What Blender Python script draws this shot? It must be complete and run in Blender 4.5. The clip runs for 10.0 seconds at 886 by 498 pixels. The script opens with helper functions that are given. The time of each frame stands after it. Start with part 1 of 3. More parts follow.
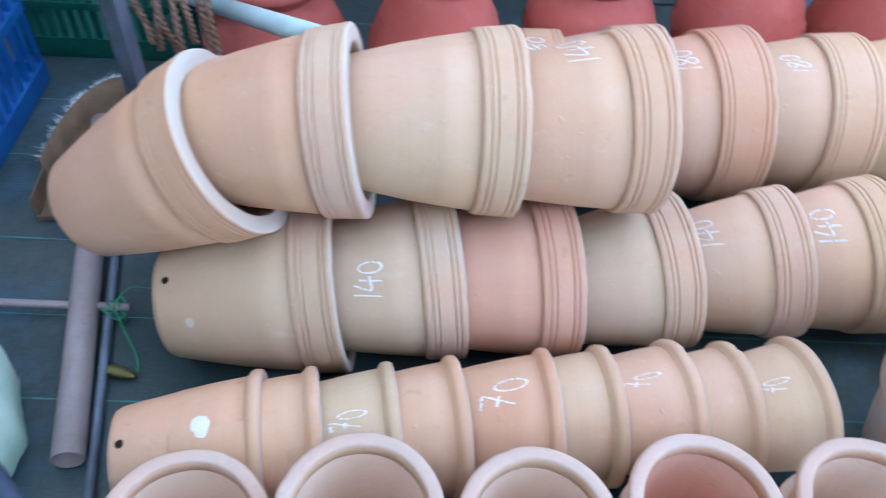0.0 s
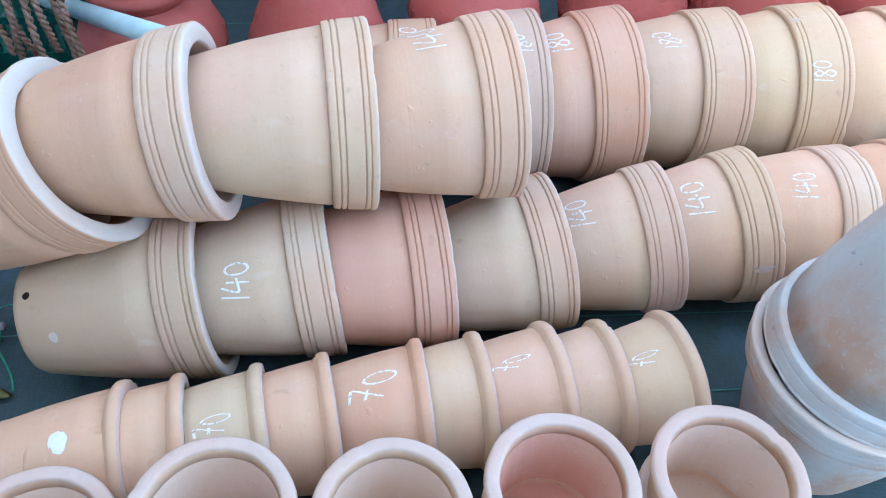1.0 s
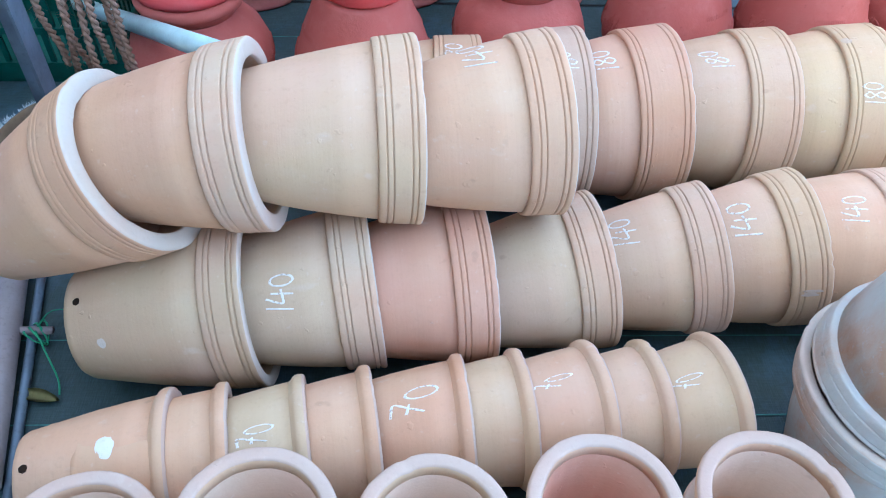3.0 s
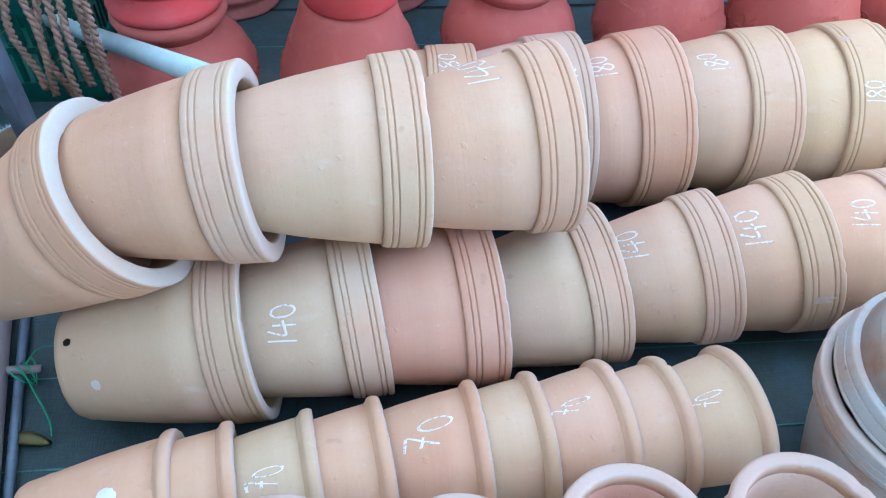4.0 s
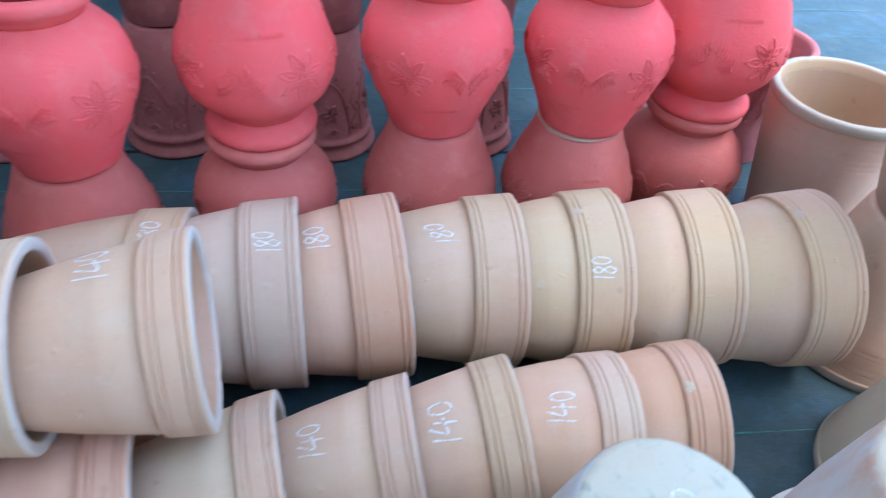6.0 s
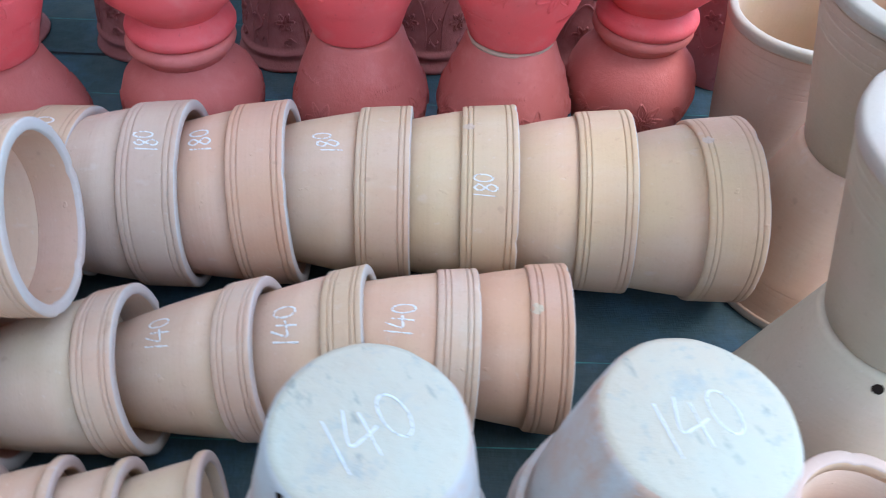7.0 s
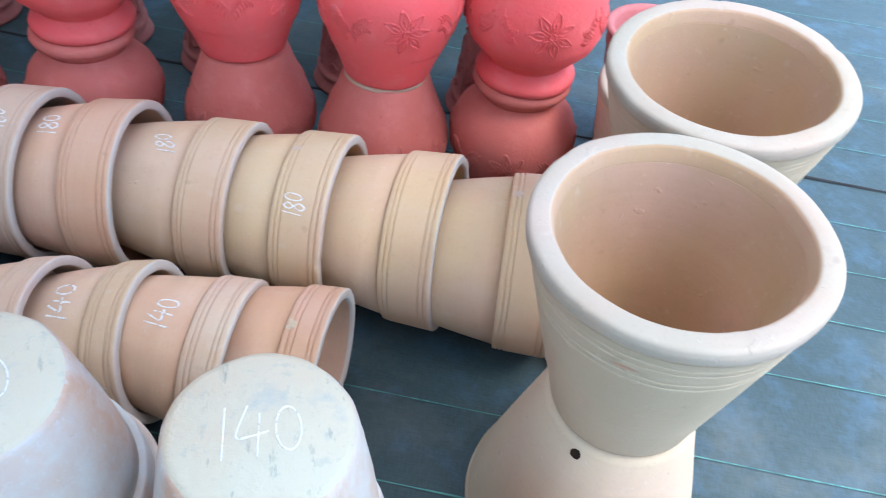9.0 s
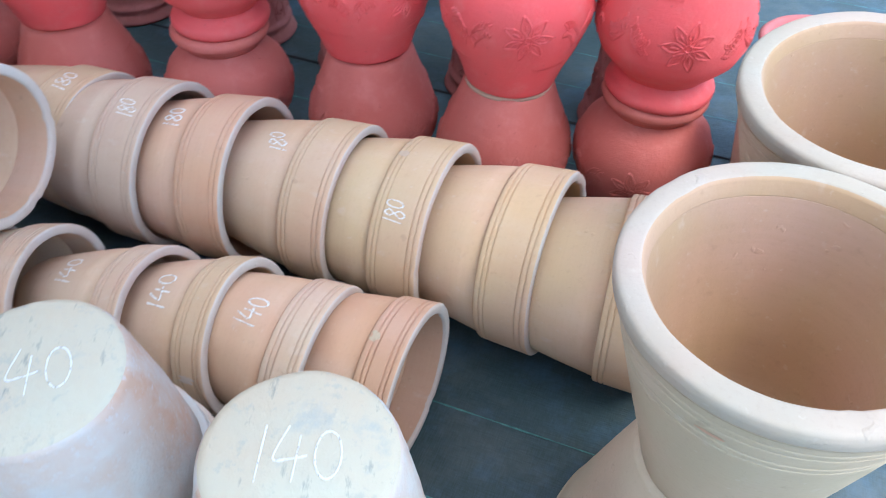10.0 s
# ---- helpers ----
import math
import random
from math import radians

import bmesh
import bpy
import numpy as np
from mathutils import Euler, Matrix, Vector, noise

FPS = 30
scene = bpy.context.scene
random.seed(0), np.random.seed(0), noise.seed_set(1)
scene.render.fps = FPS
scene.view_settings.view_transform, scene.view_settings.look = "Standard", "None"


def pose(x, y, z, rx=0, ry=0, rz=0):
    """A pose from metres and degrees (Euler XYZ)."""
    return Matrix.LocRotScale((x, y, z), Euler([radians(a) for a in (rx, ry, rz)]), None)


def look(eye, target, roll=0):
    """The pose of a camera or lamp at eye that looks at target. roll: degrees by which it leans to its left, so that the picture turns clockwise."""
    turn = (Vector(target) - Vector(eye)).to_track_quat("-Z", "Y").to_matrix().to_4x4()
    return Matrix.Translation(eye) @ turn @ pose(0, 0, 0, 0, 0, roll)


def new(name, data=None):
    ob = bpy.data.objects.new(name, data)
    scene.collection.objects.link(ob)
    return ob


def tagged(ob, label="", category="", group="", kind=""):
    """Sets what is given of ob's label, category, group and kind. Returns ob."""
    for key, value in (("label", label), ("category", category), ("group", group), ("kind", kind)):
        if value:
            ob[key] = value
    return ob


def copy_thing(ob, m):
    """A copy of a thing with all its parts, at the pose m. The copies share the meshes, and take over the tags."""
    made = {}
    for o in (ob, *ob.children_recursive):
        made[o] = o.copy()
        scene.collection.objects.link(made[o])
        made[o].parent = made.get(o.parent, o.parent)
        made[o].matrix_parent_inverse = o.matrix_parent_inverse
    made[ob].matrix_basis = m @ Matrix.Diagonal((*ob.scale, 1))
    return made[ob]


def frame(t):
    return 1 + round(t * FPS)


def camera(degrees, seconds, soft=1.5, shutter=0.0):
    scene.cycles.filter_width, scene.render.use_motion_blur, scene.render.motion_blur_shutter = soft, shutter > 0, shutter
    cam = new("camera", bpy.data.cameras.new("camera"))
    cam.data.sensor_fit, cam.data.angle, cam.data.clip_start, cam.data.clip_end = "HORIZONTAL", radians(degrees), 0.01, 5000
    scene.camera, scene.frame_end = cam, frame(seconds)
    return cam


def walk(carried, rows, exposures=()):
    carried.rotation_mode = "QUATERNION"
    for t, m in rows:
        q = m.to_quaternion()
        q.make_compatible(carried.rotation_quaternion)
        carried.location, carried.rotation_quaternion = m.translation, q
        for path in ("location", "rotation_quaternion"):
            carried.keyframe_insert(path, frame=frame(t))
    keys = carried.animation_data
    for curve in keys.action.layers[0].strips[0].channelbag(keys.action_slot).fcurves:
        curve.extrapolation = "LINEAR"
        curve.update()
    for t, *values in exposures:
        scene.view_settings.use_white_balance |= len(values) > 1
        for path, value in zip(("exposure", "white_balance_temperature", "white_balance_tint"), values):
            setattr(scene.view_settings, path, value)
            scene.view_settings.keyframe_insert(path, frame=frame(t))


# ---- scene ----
cam = camera(59.5, 10.0, 1.05, 0.45)
METRES, EYE, TILT, LEAN, TURN = 2.0, 1.255, -48.54, -3.25, 0.0
ROWS = [
    (0.0, 0.0, 0.0, 0.0, 0.0, 0.0, -0.0),
    (0.5, 0.0522, 0.0178, 0.0082, -2.37, -1.75, 3.77),
    (1.0, 0.0814, 0.0006, -0.0047, -2.6, -0.46, 3.68),
    (1.5, 0.0818, -0.0084, -0.0118, -0.65, 0.94, 3.62),
    (2.0, 0.0803, -0.0101, -0.0137, 0.8, 1.28, 2.74),
    (3.5, 0.0586, 0.0123, 0.0128, -1.09, 0.22, 2.33),
    (4.0, 0.0482, 0.0236, 0.0245, -2.07, -0.04, 4.53),
    (4.5, 0.0733, 0.0248, 0.0244, -2.83, -0.4, 5.57),
    (5.0, 0.1401, 0.014, 0.0196, -3.24, 0.9, 4.8),
    (5.5, 0.2096, 0.0179, 0.0437, -3.53, 4.23, 4.08),
    (6.0, 0.298, 0.0571, 0.085, -5.07, 7.02, 4.05),
    (7.5, 0.5778, 0.0665, 0.0632, 1.82, 2.19, -1.29),
    (8.0, 0.6381, 0.0852, 0.0854, -0.03, 2.37, -0.71),
    (8.5, 0.698, 0.0657, 0.0841, 0.83, 2.89, -4.79),
    (9.0, 0.7535, 0.0413, 0.0682, 5.12, 4.41, -8.96),
    (9.5, 0.7576, 0.0794, 0.086, 10.32, 4.4, -10.54),
    (10.0, 0.7863, 0.0871, 0.0911, 15.78, 2.58, -14.35),
]
walk(cam, [(t, pose(0, 0, EYE, TILT, LEAN, TURN) @ pose(METRES * x, METRES * y, METRES * z, 90 + pitch, roll, yaw)) for t, x, y, z, yaw, pitch, roll in ROWS[:11]] +
     [(6.2, look((0.639, 0.234, 1.297), (0.978, 1.618, -0.106), 6.0)), (7.3, look((1.107, 0.152, 1.313), (1.089, 1.526, -0.141), 2.7))] +
     [(t, pose(0, 0, EYE, TILT, LEAN, TURN) @ pose(METRES * x, METRES * y, METRES * z, 90 + pitch, roll, yaw)) for t, x, y, z, yaw, pitch, roll in ROWS[11:]],
     [(0.0, 2.55, 5570.0, 8.0), (0.5, 2.57, 5400.0, 4.0), (5.0, 2.52, 5230.0, 2.0), (5.5, 2.37, 5160.0, 4.0), (6.0, 2.23, 5150.0, 4.0), (7.5, 2.14, 5640.0, 7.0), (8.0, 2.17, 5760.0, 8.0), (9.0, 2.14, 5900.0, 7.0), (9.5, 2.1, 6330.0, 4.0), (10.0, 2.16, 5960.0, 7.0)])

# Terracotta pots laid in rows on a woven ground mat, with red vases stacked behind.

# ---- world and light ----
world = bpy.data.worlds.new("sky")
scene.world = world
world.use_nodes = True
wn, wl = world.node_tree.nodes, world.node_tree.links
sky = wn.new("ShaderNodeTexSky")
sky.sky_type = "NISHITA"
sky.sun_disc = False
sky.sun_elevation, sky.sun_rotation = radians(68), radians(105)
sky.dust_density = 1.2
wl.new(sky.outputs[0], wn["Background"].inputs[0])
wn["Background"].inputs[1].default_value = 0.15
sun = new("sun", bpy.data.lights.new("sun", "SUN"))
sun.data.energy, sun.data.angle, sun.data.color = 1.3, radians(40), (1.0, 0.97, 0.94)
sun.matrix_world = look((2.2, -0.6, 5.6), (0, 0, 0))


# ---- materials ----
class Nodes:
    """A small builder for one node material."""

    def __init__(self, name, rough=0.9, spec=0.2):
        self.m = bpy.data.materials.new(name)
        self.m.use_nodes = True
        self.n, self.l = self.m.node_tree.nodes, self.m.node_tree.links
        self.b = self.n["Principled BSDF"]
        self.b.inputs["Roughness"].default_value = rough
        self.b.inputs["Specular IOR Level"].default_value = spec
        tc, info = self.n.new("ShaderNodeTexCoord"), self.n.new("ShaderNodeObjectInfo")
        mul = self.n.new("ShaderNodeVectorMath")
        mul.operation = "SCALE"
        mul.inputs[0].default_value = (17.0, 11.0, 23.0)
        self.l.new(info.outputs["Random"], mul.inputs["Scale"])
        add = self.n.new("ShaderNodeVectorMath")
        add.operation = "ADD"
        self.l.new(tc.outputs["Object"], add.inputs[0])
        self.l.new(mul.outputs[0], add.inputs[1])
        self.co, self.raw, self.random = add.outputs[0], tc.outputs["Object"], info.outputs["Random"]

    def stretch(self, sx, sy, sz, raw=False):
        mp = self.n.new("ShaderNodeMapping")
        mp.inputs["Scale"].default_value = (sx, sy, sz)
        self.l.new(self.raw if raw else self.co, mp.inputs[0])
        return mp.outputs[0]

    def noise(self, scale, detail=4.0, rough=0.55, co=None, lo=0.35, hi=0.65):
        t = self.n.new("ShaderNodeTexNoise")
        t.inputs["Scale"].default_value, t.inputs["Detail"].default_value, t.inputs["Roughness"].default_value = scale, detail, rough
        self.l.new(co or self.co, t.inputs["Vector"])
        r = self.n.new("ShaderNodeMapRange")
        r.inputs[1].default_value, r.inputs[2].default_value = lo, hi
        self.l.new(t.outputs["Fac"], r.inputs[0])
        return r.outputs[0]

    def mix(self, fac, a, b, amount=1.0):
        x = self.n.new("ShaderNodeMix")
        x.data_type = "RGBA"
        if amount != 1.0:
            s = self.n.new("ShaderNodeMath")
            s.operation = "MULTIPLY"
            s.inputs[1].default_value = amount
            self.l.new(fac, s.inputs[0])
            fac = s.outputs[0]
        self.l.new(fac, x.inputs[0])
        for v, sock in ((a, x.inputs[6]), (b, x.inputs[7])):
            if isinstance(v, tuple):
                sock.default_value = (*v, 1.0)
            else:
                self.l.new(v, sock)
        return x.outputs[2]

    def bump(self, height, strength=0.3, distance=0.002, after=None):
        b = self.n.new("ShaderNodeBump")
        b.inputs["Strength"].default_value, b.inputs["Distance"].default_value = strength, distance
        self.l.new(height, b.inputs["Height"])
        if after is not None:
            self.l.new(after, b.inputs["Normal"])
        return b.outputs[0]

    def done(self, colour, normal=None):
        if isinstance(colour, tuple):
            self.b.inputs["Base Color"].default_value = (*colour, 1.0)
        else:
            self.l.new(colour, self.b.inputs["Base Color"])
        if normal is not None:
            self.l.new(normal, self.b.inputs["Normal"])
        return self.m


def clay(name, main, second, bloom=0.35, bloom_colour=(0.60, 0.49, 0.36)):
    """Fired clay: broad colour clouds, a chalky bloom, throwing rings, fine grain."""
    k = Nodes(name, 0.88, 0.18)
    c = k.mix(k.noise(5.0, 3.0), main, second)
    c = k.mix(k.noise(9.0, 5.0, 0.6, k.stretch(1, 1, 0.35), 0.45, 0.75), c, bloom_colour, bloom)
    c = k.mix(k.noise(3.2, 3.0, 0.5, None, 0.48, 0.68), c, (0.60, 0.36, 0.29), 0.32)
    rings = k.noise(3.0, 3.0, 0.6, k.stretch(0.6, 0.6, 55.0))
    c = k.mix(rings, c, tuple(v * 0.86 for v in main), 0.14)
    c = k.mix(k.noise(140.0, 3.0, 0.6, None, 0.55, 0.72), c, tuple(v * 0.7 for v in second), 0.14)
    c = k.mix(k.noise(24.0, 2.0, 0.5, None, 0.72, 0.76), c, tuple(v * 0.55 for v in second), 0.22)
    c = k.mix(k.noise(33.0, 3.0, 0.5, k.stretch(1, 1, 0.6), 0.66, 0.80), c, (0.64, 0.58, 0.50), 0.22)
    c = k.mix(k.noise(48.0, 4.0, 0.7, None, 0.60, 0.80), c, tuple(v * 0.6 for v in second), 0.25)
    c = k.mix(k.noise(85.0, 2.0, 0.5, None, 0.68, 0.75), c, (0.64, 0.57, 0.49), 0.14)
    n = k.bump(k.noise(200.0, 3.0, 0.6), 0.10, 0.001)
    n = k.bump(rings, 0.10, 0.001, n)
    n = k.bump(k.noise(14.0, 2.0, 0.5), 0.12, 0.003, n)
    n = k.bump(k.noise(46.0, 2.0, 0.5, None, 0.70, 0.76), 0.4, 0.002, n)
    return k.done(c, n)


BEIGE = clay("clay_beige", (0.565, 0.400, 0.245), (0.56, 0.358, 0.220))
PINK = clay("clay_pink", (0.585, 0.348, 0.215), (0.58, 0.385, 0.242), 0.3)
SALMON = clay("clay_salmon", (0.58, 0.325, 0.195), (0.58, 0.360, 0.222), 0.25)
RED = clay("clay_red", (0.55, 0.285, 0.180), (0.56, 0.330, 0.215), 0.18)
SAND = clay("clay_sand", (0.59, 0.402, 0.228), (0.585, 0.368, 0.226))
OLIVE = clay("clay_olive", (0.56, 0.402, 0.228), (0.56, 0.374, 0.228))
LILAC = clay("clay_lilac", (0.52, 0.360, 0.255), (0.53, 0.365, 0.252), 0.4)
TAN = clay("clay_tan", (0.53, 0.318, 0.188), (0.52, 0.292, 0.175), 0.22)
GREYISH = clay("clay_greyish", (0.535, 0.402, 0.255), (0.525, 0.375, 0.240))
CREAMY = clay("clay_cream_body", (0.50, 0.405, 0.275), (0.50, 0.380, 0.258))
PATCHY = clay("clay_patchy_band", (0.55, 0.405, 0.270), (0.57, 0.360, 0.235), 0.55, (0.57, 0.50, 0.385))
PALE = clay("clay_pale_lip", (0.52, 0.465, 0.39), (0.53, 0.405, 0.315), 0.5, (0.53, 0.515, 0.47))
BLUSH = clay("clay_pale_pink_lip", (0.50, 0.375, 0.295), (0.50, 0.350, 0.270), 0.4, (0.51, 0.44, 0.38))
# Beige darkened by the shade under the leaning pot, put into the colour.
SHADED_BEIGE = clay("clay_shaded_beige", (0.455, 0.335, 0.205), (0.455, 0.305, 0.190), 0.25, (0.50, 0.41, 0.31))
# Darker brown for deep pot insides: the mouth's shade is in the colour.
SHADED_INSIDE = clay("clay_shaded_inside", (0.46, 0.302, 0.160), (0.46, 0.282, 0.172), 0.25, (0.46, 0.35, 0.27))
ORANGE = clay("clay_orange_inside", (0.50, 0.215, 0.14), (0.48, 0.24, 0.16), 0.2)
CREAM = clay("clay_cream_lip", (0.425, 0.375, 0.288), (0.425, 0.335, 0.250), 0.45, (0.435, 0.405, 0.335))


def bloomed_clay():
    """Clay half hidden under a white salt bloom."""
    k = Nodes("clay_white_bloom", 0.92, 0.15)
    c = k.mix(k.noise(4.0, 5.0, 0.6, None, 0.42, 0.62), (0.50, 0.33, 0.23), (0.50, 0.475, 0.43))
    c = k.mix(k.noise(10.0, 5.0, 0.65, k.stretch(1, 1, 0.5), 0.45, 0.62), c, (0.51, 0.52, 0.485), 0.7)
    c = k.mix(k.noise(90.0, 4.0, 0.7, None, 0.56, 0.66), c, (0.50, 0.50, 0.49), 0.5)
    c = k.mix(k.noise(55.0, 4.0, 0.7, None, 0.66, 0.74), c, (0.24, 0.20, 0.18), 0.5)
    n = k.bump(k.noise(120.0, 4.0, 0.65), 0.3, 0.0012)
    return k.done(c, k.bump(k.noise(24.0, 4.0), 0.25, 0.003, n))


CHALKY = bloomed_clay()


def lichen_clay():
    k = Nodes("clay_stained_base", 0.92, 0.15)
    c = k.mix(k.noise(6.0, 4.0), (0.49, 0.465, 0.355), (0.51, 0.42, 0.30))
    c = k.mix(k.noise(16.0, 6.0, 0.7, None, 0.58, 0.72), c, (0.30, 0.34, 0.335), 0.5)
    c = k.mix(k.noise(60.0, 4.0, 0.7, None, 0.58, 0.68), c, (0.36, 0.36, 0.31), 0.5)
    c = k.mix(k.noise(38.0, 5.0, 0.7, k.stretch(1, 0.35, 1), 0.60, 0.68), c, (0.16, 0.19, 0.18), 0.55)
    return k.done(c, k.bump(k.noise(45.0, 5.0, 0.6), 0.35, 0.003))


def red_paint(name, main, second):
    k = Nodes(name, 0.72, 0.25)
    k.co = k.raw
    c = k.mix(k.noise(6.0, 3.0), main, second)
    c = k.mix(k.noise(20.0, 5.0, 0.65, None, 0.5, 0.75), c, (0.70, 0.27, 0.24), 0.25)
    c = k.mix(k.noise(60.0, 3.0, 0.6, None, 0.68, 0.74), c, (0.25, 0.05, 0.045), 0.3)
    rings = k.noise(3.0, 3.0, 0.6, k.stretch(0.5, 0.5, 45.0))
    n = k.bump(k.noise(120.0, 4.0, 0.6), 0.3, 0.0012)
    n = k.bump(rings, 0.08, 0.001, n)
    return k.done(c, n)


STAINED = lichen_clay()
# One vase red in two tones: lit for upper vases, shaded for lower.
VASE_LIT = red_paint("lit_red_oxide_paint", (0.78, 0.098, 0.098), (0.68, 0.112, 0.106))
VASE_SHADED = red_paint("shaded_red_clay", (0.51, 0.125, 0.095), (0.53, 0.150, 0.118))
MAROON = red_paint("maroon_clay", (0.32, 0.098, 0.082), (0.37, 0.125, 0.105))
PINK_RED = red_paint("pink_red_clay", (0.50, 0.17, 0.16), (0.46, 0.13, 0.12))


def chalk_material(name, colour, cover):
    k = Nodes(name, 0.95, 0.05)
    clear = k.n.new("ShaderNodeBsdfTransparent")
    blend = k.n.new("ShaderNodeMixShader")
    k.l.new(k.noise(190.0, 3.0, 0.6, None, cover, cover + 0.08), blend.inputs[0])
    k.l.new(clear.outputs[0], blend.inputs[1])
    k.l.new(k.b.outputs[0], blend.inputs[2])
    k.l.new(blend.outputs[0], k.n["Material Output"].inputs[0])
    return k.done(colour)


def plain(name, a, b, rough=0.6, spec=0.3, scale=18.0, metal=0.0):
    k = Nodes(name, rough, spec)
    k.b.inputs["Metallic"].default_value = metal
    c = k.mix(k.noise(scale, 4.0), a, b)
    c = k.mix(k.noise(scale * 7, 3.0, 0.6, None, 0.55, 0.75), c, tuple(v * 0.6 for v in b), 0.4)
    return k.done(c, k.bump(k.noise(scale * 8, 3.0), 0.2, 0.001))


def mat_material():
    """Dark woven ground cover with dust lying on it and sky reflection painted as blue patches."""
    k = Nodes("woven_mat", 0.5, 0.36)
    wx = k.noise(1.0, 1.0, 0.5, k.stretch(420, 40, 1, True), 0.3, 0.7)
    wy = k.noise(1.0, 1.0, 0.5, k.stretch(30, 300, 1, True), 0.3, 0.7)
    c = k.mix(k.noise(1.3, 4.0), (0.021, 0.042, 0.037), (0.038, 0.067, 0.070))
    c = k.mix(wx, c, (0.065, 0.095, 0.115), 0.4)
    c = k.mix(wy, c, (0.015, 0.02, 0.02), 0.35)
    # Blue patches put the sky's reflection into the mat's colour.
    c = k.mix(k.noise(7.0, 6.0, 0.7, None, 0.5, 0.8), c, (0.075, 0.150, 0.235), 0.55)
    c = k.mix(k.noise(3.0, 6.0, 0.7, None, 0.52, 0.75), c, (0.13, 0.135, 0.115), 0.45)
    n = k.bump(wx, 0.25, 0.001)
    n = k.bump(wy, 0.25, 0.001, n)
    n = k.bump(k.noise(9.0, 4.0), 0.3, 0.004, n)
    return k.done(c, n)


CHALK = chalk_material("white_chalk", (0.72, 0.69, 0.63), 0.36)
FAINT_CHALK = chalk_material("faint_chalk", (0.66, 0.65, 0.62), 0.33)
WHITE_PAINT = plain("white_paint", (0.72, 0.71, 0.68), (0.66, 0.64, 0.60), 0.8, 0.2, 30.0)
HOLE_SHADE = plain("hole_shade_dark", (0.02, 0.014, 0.01), (0.03, 0.02, 0.015), 1.0, 0.0)
MAT = mat_material()
LINE = plain("green_thread", (0.10, 0.27, 0.23), (0.05, 0.14, 0.13), 0.7, 0.3, 40.0)
SOIL = plain("bare_ground", (0.18, 0.16, 0.14), (0.12, 0.105, 0.09), 0.95, 0.1, 6.0)
SEAM = plain("dark_seam", (0.012, 0.012, 0.012), (0.02, 0.02, 0.02), 0.9)
BLUE = plain("blue_plastic", (0.015, 0.085, 0.29), (0.02, 0.11, 0.34), 0.5, 0.35)
GREEN = plain("green_plastic", (0.006, 0.07, 0.05), (0.01, 0.10, 0.07), 0.5, 0.35)
STEEL = plain("grey_steel", (0.15, 0.19, 0.24), (0.10, 0.12, 0.15), 0.55, 0.4, 12.0, 0.4)
JUTE = plain("jute_rope", (0.40, 0.26, 0.19), (0.24, 0.15, 0.10), 0.95, 0.1, 90.0)
TAUPE = plain("taupe_plastic", (0.30, 0.25, 0.25), (0.26, 0.21, 0.20), 0.45, 0.4)
WHITE_PIPE = plain("white_plastic", (0.44, 0.58, 0.58), (0.38, 0.50, 0.50), 0.4, 0.4)
TIN = plain("brown_tin", (0.20, 0.135, 0.08), (0.13, 0.09, 0.055), 0.7, 0.3)
FRAY = plain("frayed_fibre", (0.45, 0.50, 0.52), (0.36, 0.40, 0.42), 0.95)
SACK = plain("pale_green_sack", (0.46, 0.66, 0.52), (0.56, 0.68, 0.56), 0.75, 0.2)
STRING = plain("green_string", (0.05, 0.30, 0.15), (0.04, 0.24, 0.12), 0.6)
LEAF = plain("dry_leaf", (0.36, 0.34, 0.14), (0.28, 0.25, 0.10), 0.8)
NAVY = plain("dark_blue_rubber", (0.03, 0.045, 0.07), (0.02, 0.03, 0.05), 0.6)


# ---- mesh helpers ----
def part(name, bm, material, parent=None, label="", smooth=True, m=None):
    """Links a bmesh as one mesh object under a thing or under a part."""
    mesh = bpy.data.meshes.new(name)
    bmesh.ops.recalc_face_normals(bm, faces=bm.faces)
    bm.to_mesh(mesh)
    bm.free()
    for one in material if isinstance(material, (list, tuple)) else [material]:
        mesh.materials.append(one)
    mesh.polygons.foreach_set("use_smooth", [smooth] * len(mesh.polygons))
    ob = new(name, mesh)
    if parent is not None:
        ob.parent = parent
    if m is not None:
        ob.matrix_basis = m
    if label:
        tagged(ob, label)
    return ob


def thing(name, m, label, category, group=""):
    ob = new(name)
    ob.empty_display_size = 0.05
    ob.matrix_basis = m
    return tagged(ob, label, category, group)


def ripple(a, wobble, seed):
    """How far a hand-turned wall leaves the true circle at the angle a."""
    return wobble * (noise.noise((1.6 * math.cos(a) + seed * 3.1, 1.6 * math.sin(a), 0.7)) + 0.3 * noise.noise((6 * math.cos(a) + seed, 6 * math.sin(a), 4.1)))


def chip(bm, H, seed, count=5):
    """Small dents knocked into the lip of a mouth at the height H."""
    rnd = random.Random(seed)
    spots = [(rnd.uniform(-math.pi, math.pi), rnd.uniform(0.0012, 0.0032), rnd.uniform(0.05, 0.11)) for _ in range(count)]
    for v in bm.verts:
        if v.co.z < H - 0.010:
            continue
        a = math.atan2(v.co.y, v.co.x)
        for at, deep, wide in spots:
            d = abs((a - at + math.pi) % (2 * math.pi) - math.pi)
            if d < wide:
                k = deep * (1 - d / wide)
                r = math.hypot(v.co.x, v.co.y)
                v.co.x *= 1 - k / r
                v.co.y *= 1 - k / r
                v.co.z -= k * 0.7
    return bm


